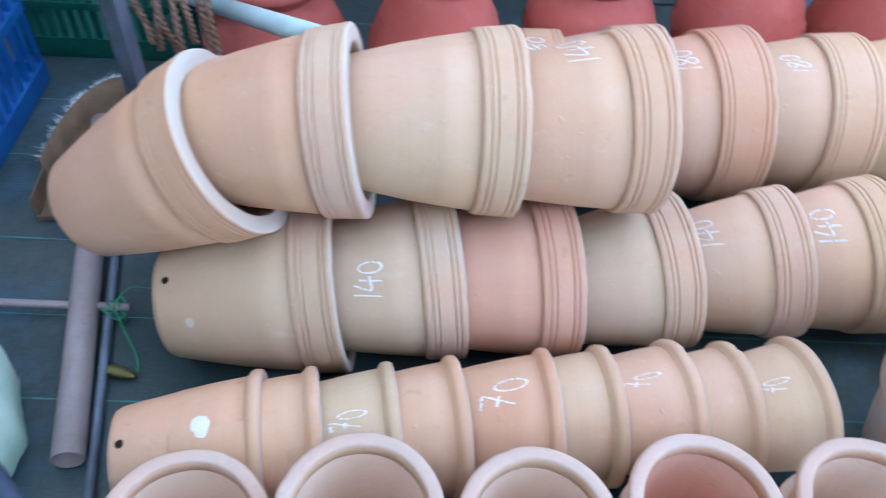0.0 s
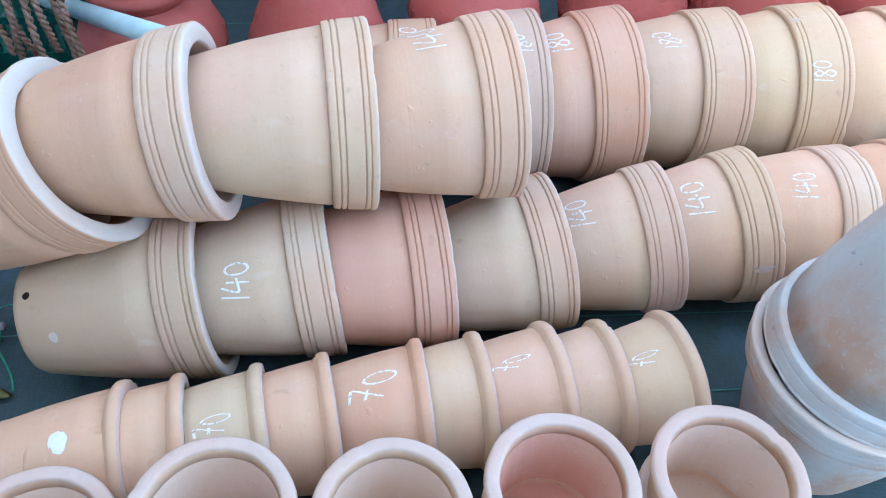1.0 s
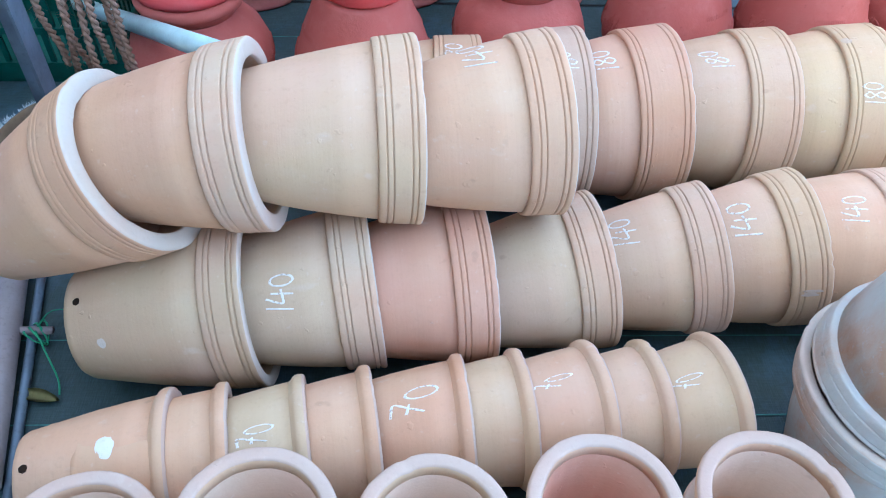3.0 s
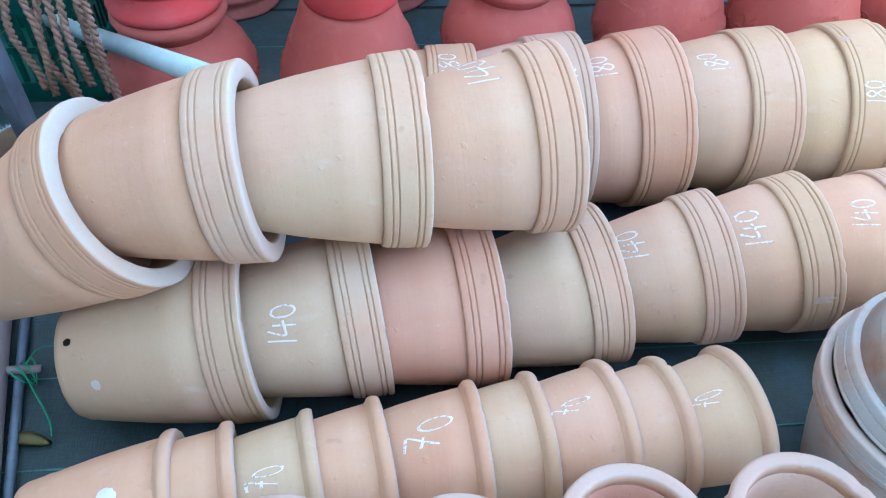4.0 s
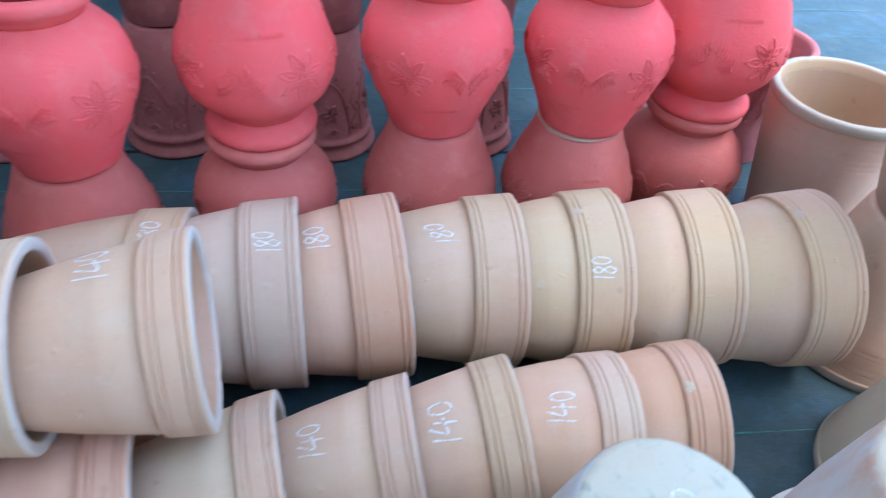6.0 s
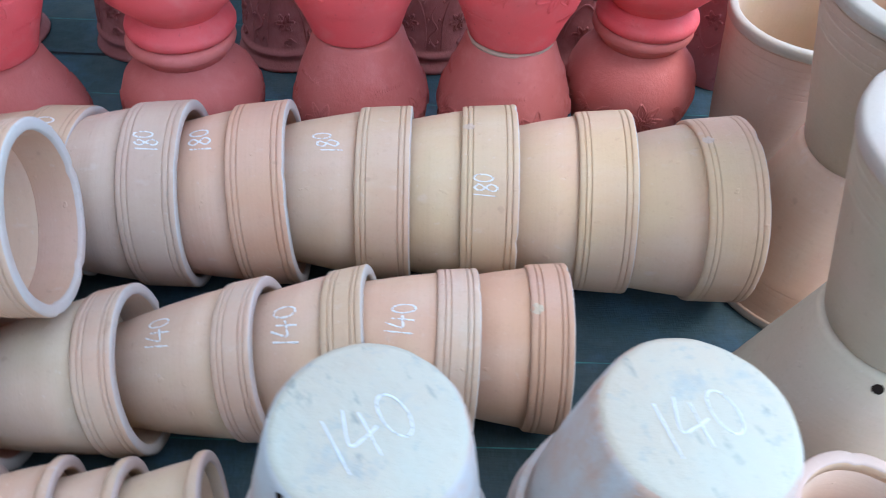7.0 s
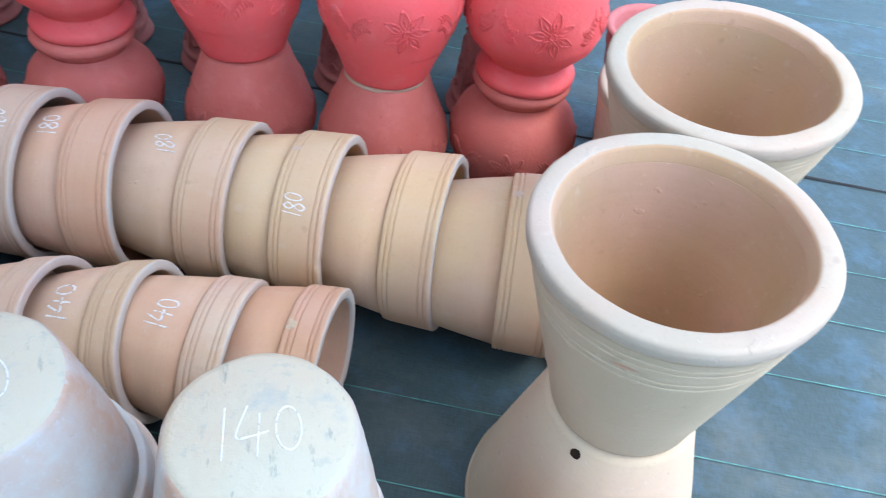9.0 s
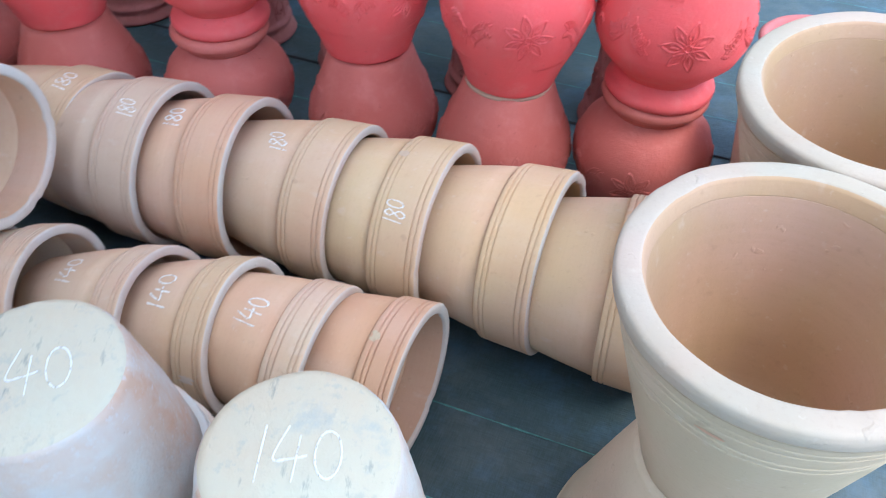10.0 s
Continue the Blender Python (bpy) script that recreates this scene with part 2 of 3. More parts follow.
def lathe(profile, segs=72, closed=False, wobble=0.0, seed=0, slots=()):
    """Turns (r, z) points round the z axis. slots: material slot for each profile step."""
    bm = bmesh.new()
    rings = []
    for r, z in profile:
        if r < 1e-6:
            rings.append([bm.verts.new((0, 0, z))])
            continue
        ring = []
        for i in range(segs):
            a = 2 * math.pi * i / segs
            q = r
            if wobble:
                q += ripple(a, wobble, seed)
            ring.append(bm.verts.new((q * math.cos(a), q * math.sin(a), z)))
        rings.append(ring)
    pairs = list(zip(rings, rings[1:]))
    if closed:
        pairs.append((rings[-1], rings[0]))
    for k, (a, b) in enumerate(pairs):
        for i in range(segs):
            j = (i + 1) % segs
            if len(a) == 1 and len(b) == 1:
                continue
            if len(a) == 1:
                f = bm.faces.new((a[0], b[i], b[j]))
            elif len(b) == 1:
                f = bm.faces.new((a[i], a[j], b[0]))
            else:
                f = bm.faces.new((a[i], a[j], b[j], b[i]))
            if k < len(slots):
                f.material_index = slots[k]
    return bm


def tube(points, radius, segs=10, hollow=0.0):
    """A round bar along points; hollow: wall thickness of an open pipe."""
    bm = bmesh.new()
    pts = [Vector(p) for p in points]
    radii = [radius] if not hollow else [radius, radius - hollow]
    ends = []
    for rad in radii:
        rings = []
        for i, p in enumerate(pts):
            d = (pts[min(i + 1, len(pts) - 1)] - pts[max(i - 1, 0)]).normalized()
            u = d.orthogonal().normalized() if i == 0 else (u - d * u.dot(d)).normalized()
            v = d.cross(u)
            rings.append([bm.verts.new(p + rad * (math.cos(2 * math.pi * k / segs) * u + math.sin(2 * math.pi * k / segs) * v)) for k in range(segs)])
        for a, b in zip(rings, rings[1:]):
            for k in range(segs):
                bm.faces.new((a[k], a[(k + 1) % segs], b[(k + 1) % segs], b[k]))
        ends.append((rings[0], rings[-1]))
    if hollow:
        for (a, b) in zip(ends[0], ends[1]):
            for k in range(segs):
                bm.faces.new((a[k], a[(k + 1) % segs], b[(k + 1) % segs], b[k]))
    else:
        bm.faces.new(ends[0][0])
        bm.faces.new(ends[0][1])
    return bm


def box(bm, lo, hi, m=Matrix()):
    v = [bm.verts.new(m @ Vector((x, y, z))) for x in (lo[0], hi[0]) for y in (lo[1], hi[1]) for z in (lo[2], hi[2])]
    for f in ((0, 1, 3, 2), (4, 6, 7, 5), (0, 4, 5, 1), (2, 3, 7, 6), (0, 2, 6, 4), (1, 5, 7, 3)):
        bm.faces.new([v[i] for i in f])


def radius_at(profile, z, a=0.0):
    if isinstance(profile, dict):
        return radius_at(profile["line"], z) + ripple(a, profile["wobble"], profile["seed"])
    for (r0, z0), (r1, z1) in zip(profile, profile[1:]):
        if z0 <= z <= z1 and z1 > z0:
            return r0 + (r1 - r0) * (z - z0) / (z1 - z0)
    return profile[-1][0]


def soften(points, n=6):
    """Finer points along a hand-drawn line (Catmull-Rom)."""
    p = [Vector(q) for q in points]
    out = []
    for i in range(len(p) - 1):
        a, b, c, d = p[max(i - 1, 0)], p[i], p[i + 1], p[min(i + 2, len(p) - 1)]
        for k in range(n):
            t = k / n
            out.append(0.5 * ((2 * b) + (c - a) * t + (2 * a - 5 * b + 4 * c - d) * t * t + (3 * b - a - 3 * c + d) * t ** 3))
    out.append(p[-1])
    return out


def strokes_on(bm, lines, place, width, height, taper=False):
    """Draws lines in a flat (u, v) plane on a surface. place(u, v, lift) gives the point in space."""
    for line in lines:
        pts = soften(line) if len(line) > 2 else [Vector(line[0]).lerp(Vector(line[1]), k / 6) for k in range(7)]
        rows = []
        for i, q in enumerate(pts):
            d = pts[min(i + 1, len(pts) - 1)] - pts[max(i - 1, 0)]
            d = d.normalized() if d.length > 1e-9 else Vector((1, 0))
            n = Vector((-d.y, d.x))
            w = width * (0.7 + 0.6 * random.random()) / 2
            if taper:
                w *= 0.35 + 0.65 * math.sin(math.pi * (i + 0.5) / len(pts))
            a, b = q + n * w, q - n * w
            low = -0.0015 if taper else 0.0007
            rows.append([bm.verts.new(place(a.x, a.y, low)), bm.verts.new(place(q.x, q.y, height)), bm.verts.new(place(b.x, b.y, low))])
        for r, s in zip(rows, rows[1:]):
            bm.faces.new((r[0], r[1], s[1], s[0]))
            bm.faces.new((r[1], r[2], s[2], s[1]))


def ring_line(cx, cy, rx, ry, turn=0.0, n=14):
    return [(cx + rx * math.cos(2 * math.pi * i / n + turn), cy + ry * math.sin(2 * math.pi * i / n + turn)) for i in range(n + 1)]


GLYPH = {
    "1": ([[(0.12, 0.0), (0.22, 1.0)]], 0.42),
    "4": ([[(0.30, 1.0), (0.02, 0.42), (0.38, 0.40), (0.74, 0.46)], [(0.56, 0.82), (0.46, 0.0)]], 0.86),
    "7": ([[(0.0, 0.82), (0.30, 0.92), (0.62, 0.98), (0.40, 0.5), (0.20, 0.0)], [(0.12, 0.45), (0.58, 0.55)]], 0.78),
    "8": ([[(0.55, 0.85), (0.30, 1.0), (0.10, 0.78), (0.34, 0.52), (0.60, 0.24), (0.32, 0.0), (0.06, 0.22), (0.32, 0.52), (0.58, 0.76), (0.50, 0.92)]], 0.76),
    "0": ([ring_line(0.32, 0.48, 0.28, 0.42, 1.4)], 0.72),
}


def chalk_number(text, profile, start, end, size, parent):
    """A price chalked round the pot: from start to end, each (degrees round the axis, height along it)."""
    lines, x = [], 0.0
    for ch in text:
        g, w = GLYPH[ch]
        dy = random.uniform(-0.06, 0.06)
        lines += [[(x + px + 0.05 * py, py + dy) for px, py in line] for line in g]
        x += w
    (a0, z0), (a1, z1) = start, end

    def place(u, v, lift):
        t = u / x
        z = z0 + (z1 - z0) * t - (v - 0.5) * size
        a = radians(a0 + (a1 - a0) * t)
        r = radius_at(profile, z, a) + lift
        return (r * math.cos(a), r * math.sin(a), z)

    bm = bmesh.new()
    strokes_on(bm, lines, place, 0.0041 / size, 0.0013)
    part("chalk_number", bm, CHALK, parent, "white chalk price " + text)


def spot(name, profile, at, rx, rz, material, parent, label, seed=1, lift=0.0012):
    """A small irregular patch lying on the pot's wall."""
    bm = bmesh.new()
    a0, z0 = radians(at[0]), at[1]
    r0 = radius_at(profile, z0, a0)
    mid = bm.verts.new(((r0 + lift) * math.cos(a0), (r0 + lift) * math.sin(a0), z0))
    ring = []
    for i in range(20):
        b = 2 * math.pi * i / 20
        k = 1 + 0.22 * noise.noise((2 * math.cos(b), 2 * math.sin(b), seed * 2.7))
        z, a = z0 + rz * k * math.sin(b), a0 + rx * k * math.cos(b) / r0
        r = radius_at(profile, z, a) + lift * 0.7
        ring.append(bm.verts.new((r * math.cos(a), r * math.sin(a), z)))
    for i in range(20):
        bm.faces.new((mid, ring[i], ring[(i + 1) % 20]))
    part(name, bm, material, parent, label)


# ---- ground ----
def sheet(x0, x1, y0, y1, z, n, name, material, bump=0.0):
    bm = bmesh.new()
    grid = [[bm.verts.new((x0 + (x1 - x0) * i / n, y0 + (y1 - y0) * j / n, z + bump * noise.noise((i * 0.5, j * 0.5, 3.0)))) for j in range(n + 1)] for i in range(n + 1)]
    for i in range(n):
        for j in range(n):
            bm.faces.new((grid[i][j], grid[i + 1][j], grid[i + 1][j + 1], grid[i][j + 1]))
    return part(name, bm, material)


tagged(sheet(-400, 400, -400, 400, -0.012, 4, "ground", SOIL), "bare trodden earth round the pot yard", "ground", kind="structure")
mat = tagged(sheet(-2.2, 4.6, -1.2, 5.2, 0.0, 90, "ground_mat", MAT, 0.0015), "dark woven plastic ground mat with green threads", "mat", kind="structure")
for y in (-0.62, -0.36, -0.10, 0.18, 0.46, 0.717, 0.90, 1.095, 1.355, 1.56, 1.76, 1.96, 2.34, 2.54, 2.77, 3.0, 3.26, 3.5, 3.75, 4.0):
    bm = bmesh.new()
    n = 220
    rows = []
    for i in range(n + 1):
        x = -2.15 + 6.7 * i / n
        w = 0.0015 + 0.0009 * noise.noise((x * 14, y * 5, 0))
        yy = y + 0.006 * noise.noise((x * 1.4, y * 3, 1))
        rows.append([bm.verts.new((x, yy + s * w, 0.0028)) for s in (-1, 1)])
    for a, b in zip(rows, rows[1:]):
        bm.faces.new((a[0], b[0], b[1], a[1]))
    part("thread", bm, LINE, mat, "pale green thread woven into the mat")
bm = bmesh.new()
rows = []
for i in range(121):
    x = -2.15 + 6.7 * i / 120
    yy = 2.15 + 0.008 * noise.noise((x * 2.0, 0, 5))
    w = 0.006 + 0.003 * noise.noise((x * 9, 0, 0))
    rows.append([bm.verts.new((x, yy - w, 0.0026)), bm.verts.new((x, yy, 0.005)), bm.verts.new((x, yy + w, 0.0026))])
for a, b in zip(rows, rows[1:]):
    bm.faces.new((a[0], b[0], b[1], a[1]))
    bm.faces.new((a[1], b[1], b[2], a[2]))
part("seam", bm, SEAM, mat, "dark lapped seam between two mats")


# Three walls out of view, added to hold back sky light on the left.
WALL = plain("unseen_wall_grey", (0.34, 0.34, 0.34), (0.28, 0.28, 0.285), 0.9, 0.1, 3.0)
bm = bmesh.new()
box(bm, (-2.35, -2.2, 0.0), (-2.2, 5.2, 2.7))
tagged(part("wall_west", bm, WALL, smooth=False), "unseen grey wall added beyond the crates to block sky light", "wall", kind="structure")
bm = bmesh.new()
box(bm, (-2.2, 3.4, 0.0), (1.6, 3.55, 2.7))
tagged(part("wall_north", bm, WALL, smooth=False), "unseen grey wall added behind the vases to darken the mat's reflection", "wall", kind="structure")
bm = bmesh.new()
box(bm, (-2.2, -2.2, 0.0), (0.7, -2.05, 2.7))
tagged(part("wall_south", bm, WALL, smooth=False), "unseen grey wall added across from the rows to darken the pots' lower fronts", "wall", kind="structure")


def sheet_plastic():
    """Milky sheet for the added, unseen roof; it lets soft daylight through."""
    k = Nodes("light_softening_sheet", 0.6, 0.2)
    thin = k.n.new("ShaderNodeBsdfTranslucent")
    thin.inputs[0].default_value = (0.80, 0.82, 0.82, 1.0)
    blend = k.n.new("ShaderNodeMixShader")
    blend.inputs[0].default_value = 0.5
    k.l.new(k.b.outputs[0], blend.inputs[1])
    k.l.new(thin.outputs[0], blend.inputs[2])
    k.l.new(blend.outputs[0], k.n["Material Output"].inputs[0])
    return k.done(k.mix(k.noise(2.0, 4.0), (0.70, 0.72, 0.72), (0.62, 0.64, 0.63)))


# Roof out of view, added to cut top light; open sky beyond its right edge.
bm = bmesh.new()
ridges = []
for i in range(161):
    x = -2.35 + 5.05 * i / 160
    z = 2.75 + 0.02 * math.sin(2 * math.pi * x / 0.15)
    ridges.append([bm.verts.new((x, y, z)) for y in (-2.2, 3.4)])
for a, b in zip(ridges, ridges[1:]):
    bm.faces.new((a[0], b[0], b[1], a[1]))
tagged(part("ceiling", bm, sheet_plastic()), "unseen milky corrugated sheet added over the rows to soften the daylight", "ceiling", kind="structure")


# ---- pots ----
# Every pot is built with its base at the origin and its mouth up the z axis.
def band_pot(kind):
    """Outer profiles of the body and of the ringed band below the lip."""
    H, rb, rt, zb, R, wall, grooves = kind
    body = [(0, 0), (rb - 0.012, 0.0), (rb - 0.003, 0.003), (rb + 0.002, 0.012)]
    body += [(rb + (rt - rb) * k, 0.012 + (zb - 0.012) * k) for k in (0.25, 0.5, 0.75)]
    body = [(r + 0.005 * math.sin(math.pi * z / zb) if 0.012 < z < zb else r, z) for r, z in body] + [(rt, zb)]
    rim = [(rt - 0.002, zb - 0.001), (R - 0.0085, zb - 0.0005), (R - 0.0068, zb + 0.001), (R - 0.006, zb + 0.0045)]
    span = H - zb
    for g in grooves:
        z = zb + g * span
        q = R - 0.006 + 0.006 * g
        rim += [(q, z - 0.0028), (q, z - 0.0015), (q - 0.0036, z - 0.0004), (q - 0.0036, z + 0.0004), (q + 0.0003, z + 0.0015), (q + 0.0004, z + 0.0028)]
    rim += [(R, H - 0.006), (R - 0.0006, H - 0.0025)]
    return body, rim


POT_140 = (0.325, 0.094, 0.146, 0.253, 0.158, 0.021, (0.17, 0.30, 0.70, 0.82))
POT_THICK = (0.325, 0.094, 0.146, 0.253, 0.158, 0.031, (0.17, 0.30, 0.70, 0.82))
POT_SHORT = (0.314, 0.099, 0.148, 0.242, 0.158, 0.021, (0.17, 0.30, 0.70, 0.82))
POT_180 = (0.370, 0.120, 0.176, 0.262, 0.190, 0.021, (0.10, 0.19, 0.78, 0.88))
POT_INV = (0.310, 0.109, 0.150, 0.262, 0.167, 0.018, (0.35, 0.8))


def pot(name, kind, m, material, label, seed, group, lip=None, base_material=None, band=None):
    H, rb, rt, zb, R, wall, grooves = kind
    body, rim = band_pot(kind)
    top = thing(name, m, label, "pot", group)
    ri = R - wall
    inner = [(ri - 0.004, zb), (rb + 0.010, 0.05), (rb - 0.004, 0.026), (rb - 0.03, 0.019), (0, 0.018)]
    mats = [material, base_material or material]
    slots = [1 if base_material else 0] * 2
    part("body", lathe(body + inner, 120, False, 0.0022, seed, slots), mats, top)
    lipped = [(R - 0.0028, H - 0.0004), (R - 0.0055, H), (ri + 0.0035, H), (ri + 0.0008, H - 0.002), (ri, H - 0.007), (ri - 0.0039, zb + 0.0012), (ri - 0.004, zb)]
    full = rim + lipped
    k = len(rim)
    slots = [0] * (k - 1) + [1] * 5 + [0, 0, 0]
    part("rim", chip(lathe(full, 120, True, 0.0022, seed, slots), H, seed), [band or material, lip or PALE], top, "ringed rim band with a paler lip")
    return top, {"line": body[2:] + rim[1:], "wobble": 0.0022, "seed": seed}


def deep_pot(name, m, material, label, seed, group, H, rb, R, wall=0.034):
    """The big plain pot: an even taper, fine lines under a thick rounded lip."""
    top = thing(name, m, label, "pot", group)
    zb = H - 0.026
    body = [(0, 0), (rb - 0.010, 0.0), (rb - 0.002, 0.003), (rb + 0.003, 0.012)]
    out = [(rb + (R - 0.004 - rb) * k ** 0.92, 0.012 + (zb - 0.012) * k) for k in (0.2, 0.4, 0.6, 0.74, 0.78, 0.82, 0.90, 0.94, 1.0)]
    wall_line = []
    for r, z in out:
        if 0.70 < z / H < 0.96:
            wall_line += [(r, z - 0.0022), (r, z - 0.0012), (r - 0.0010, z), (r + 0.0001, z + 0.0012), (r + 0.0002, z + 0.0022)]
        else:
            wall_line.append((r, z))
    body += wall_line
    ri = R - wall
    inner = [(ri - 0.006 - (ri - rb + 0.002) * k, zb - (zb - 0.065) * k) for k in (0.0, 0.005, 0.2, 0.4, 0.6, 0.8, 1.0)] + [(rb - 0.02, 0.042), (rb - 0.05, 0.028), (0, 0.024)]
    # The inner wall takes the darker clay, with shade painted into it.
    part("body", lathe(body + inner, 96, False, 0.0026, seed, [0] * len(body) + [1] * 11), [material, SHADED_INSIDE], top)
    ring = [(R - 0.006, zb - 0.002), (R - 0.0018, zb - 0.0006), (R - 0.0008, zb + 0.003), (R, zb + 0.013), (R - 0.0008, H - 0.0045), (R - 0.0035, H - 0.0012), (R - 0.008, H),
            (ri + 0.006, H), (ri + 0.0025, H - 0.0012), (ri - 0.0005, H - 0.006), (ri - 0.0057, zb + 0.0012), (ri - 0.006, zb)]
    part("rim", chip(lathe(ring, 96, True, 0.0026, seed, [0, 0, 1, 1, 1, 1, 1, 1, 2, 2, 2, 2]), H, seed, 2), [material, CREAM, SHADED_INSIDE], top, "thick rounded pale lip")
    return top, {"line": body[2:], "wobble": 0.0026, "seed": seed}


def bead_pot(name, m, material, label, seed, group, H=0.225, rb=0.076, R=0.118, wall=0.014, inside=None):
    """The small price-70 pot with a round collar at the mouth."""
    top = thing(name, m, label, "pot", group)
    rt = R - 0.010
    zb = H - 0.022
    body = [(0, 0), (rb - 0.012, 0.0), (rb - 0.003, 0.003), (rb + 0.002, 0.012)]
    body += [(rb + (rt - rb) * k + 0.004 * math.sin(math.pi * k), 0.012 + (zb - 0.012) * k) for k in (0.25, 0.5, 0.75, 1.0)]
    ri = R - wall - 0.006
    inner = [(ri - 0.002, zb), (rb + 0.008, 0.04), (rb - 0.004, 0.022), (0, 0.015)]
    part("body", lathe(body + inner, 96, False, 0.0018, seed, [0] * len(body) + [1] * 5), [material, inside or material], top)
    ring = [(rt - 0.001, zb - 0.004), (rt + 0.001, zb - 0.002), (rt + 0.0025, zb + 0.0005), (R - 0.004, zb + 0.002), (R - 0.001, zb + 0.006), (R, zb + 0.012),
            (R - 0.0008, zb + 0.018), (R - 0.0028, H - 0.0008), (R - 0.0052, H), (ri + 0.0035, H), (ri + 0.0012, H - 0.001), (ri, H - 0.004), (ri - 0.002, zb)]
    part("rim", chip(lathe(ring, 96, True, 0.0018, seed, [0] * 6 + [1] * 5 + [0, 0]), H, seed, 2), [material, BLUSH], top, "rounded collar with a paler lip")
    return top, {"line": body[2:], "wobble": 0.0018, "seed": seed}


def lying(centre, axis, H):
    """The pose of a pot on its side: mouth centre and the way that the mouth looks."""
    z = Vector(axis).normalized()
    y = z.cross(Vector((0, 0, 1))).normalized()
    x = y.cross(z)
    m = Matrix((x, y, z)).transposed().to_4x4()
    m.translation = Vector(centre) - z * H
    return m


def hole(profile, at, parent, r=0.0065):
    # No opening is cut: a dark disc paints the hole's inner shade.
    spot("drain_hole", profile, at, r, r, HOLE_SHADE, parent, "small round drain hole shown as a flat dark patch", 3, 0.0009)


# The 140 row on the mat: mouth centre, the mouth's slant, size, clay and chalk of each pot.
ROW_140 = [(-0.116, 0.879, 0.157, 0.082, 0.115, 1.0, SHADED_BEIGE, "olive-beige", None), (0.087, 0.914, 0.156, 0.133, 0.059, 0.987, GREYISH, "greenish beige", ((51.7, 0.160), (22.5, 0.167))),
           (0.289, 0.921, 0.159, 0.102, 0.039, 1.009, RED, "reddish", None), (0.509, 0.953, 0.15, 0.126, 0.125, 0.965, GREYISH, "grey-beige", None),
           (0.732, 0.985, 0.147, 0.042, 0.177, 0.95, BEIGE, "pinkish beige", ((20.7, 0.145), (-10.8, 0.142))), (0.912, 1.003, 0.155, 0.049, 0.156, 0.991, BEIGE, "sandy", ((28.0, 0.189), (-6.0, 0.186))),
           (1.084, 0.999, 0.155, 0.0, -0.034, 1.0, PINK, "pink", ((25.6, 0.190), (0.6, 0.197))), (1.250, 1.019, 0.156, -0.02, 0.02, 1.0, TAN, "orange-tan", None)]
for i, (x, y, z, sy, sz, size, mat_, word, chalk) in enumerate(ROW_140):
    kind = POT_140 if i else POT_SHORT
    m = lying((x, y, z), (1, sy, sz), kind[0] * size) @ Matrix.Scale(size, 4)
    p, prof = pot("flower_pot", kind, m, mat_, word + " clay flower pot nested in a row on the mat", i, "row of middle-sized pots on the mat", band={1: PATCHY, 3: PATCHY, 4: PATCHY, 6: PATCHY}.get(i))
    if chalk:
        chalk_number("140", prof, *chalk, 0.047, p)
    if i == 0:
        hole(prof, (19.5, 0.028), p)
        spot("lime_spot", prof, (58.8, 0.066), 0.009, 0.008, PALE, p, "small white lime spot", 2)
    if i == 5:
        spot("lime_spot", prof, (73.0, 0.285), 0.008, 0.020, PALE, p, "white lime smear", 5)
    if i == 7:
        spot("label_rest", prof, (12.0, 0.262), 0.010, 0.011, CREAMY, p, "pale rest of a torn label", 9, 0.0022)

# The 180 row behind it.
ROW_180 = [(0.300, 1.372, 0.178, -0.02, -0.02, 0.935, BEIGE, "greyish", ((14, 0.315), (-8, 0.300))),
           (0.52, 1.363, 0.19, 0.053, 0.011, 1.024, LILAC, "lilac-grey", ((22.8, 0.318), (8.7, 0.303))), (0.723, 1.379, 0.19, 0.076, 0.058, 1.025, SALMON, "salmon pink", ((17.6, 0.212), (-3.0, 0.202))),
           (0.96, 1.388, 0.187, 0.007, 0.015, 0.979, BEIGE, "pinkish beige", ((19.0, 0.214), (-1.0, 0.181))), (1.176, 1.387, 0.19, -0.021, 0.043, 1.026, OLIVE, "yellowish", ((48.0, 0.309), (34.0, 0.301))),
           (1.413, 1.38, 0.193, -0.06, 0.08, 1.025, SAND, "sandy", None), (1.645, 1.367, 0.196, 0.019, 0.059, 1.039, SAND, "pinkish sandy", None)]
for i, (x, y, z, sy, sz, size, mat_, word, chalk) in enumerate(ROW_180):
    m = lying((x, y, z), (1, sy, sz), 0.37 * size) @ Matrix.Scale(size, 4)
    p, prof = pot("flower_pot", POT_180, m, mat_, word + " large clay flower pot nested in the rear row", 20 + i, "row of large pots on the mat")
    if chalk:
        chalk_number("180", prof, *chalk, 0.042, p)
    if i in (4, 6):
        spot("label_rest", prof, (1.0, 0.275), 0.010, 0.011, CREAMY, p, "pale rest of a torn label", 11 + i, 0.0022)

# Pots of the same kind lying on top of the two rows.
TOP_ROW = [(-0.084, 0.987, 0.443, 0.02, 0.135, TAN, "warm tan", None), (0.162, 1.017, 0.430, 0.082, -0.022, BEIGE, "cream-beige", None), (0.394, 1.041, 0.430, 0.12, 0.04, PINK, "pinkish tan", ((7, 0.198), (-27, 0.185)))]
for i, (x, y, z, sy, sz, mat_, word, chalk) in enumerate(TOP_ROW):
    m = lying((x, y, z), (1, sy, sz), 0.325)
    p, prof = pot("flower_pot", POT_140 if i else POT_THICK, m, mat_, word + " clay flower pot lying nested on top of two rows", 40 + i, "pots lying on top of the rows", band=PATCHY if i == 0 else None)
    if chalk:
        chalk_number("140", prof, *chalk, 0.05, p)
m = lying((-0.285, 0.963, 0.413), (0.86, 0.006, 0.511), 0.325)
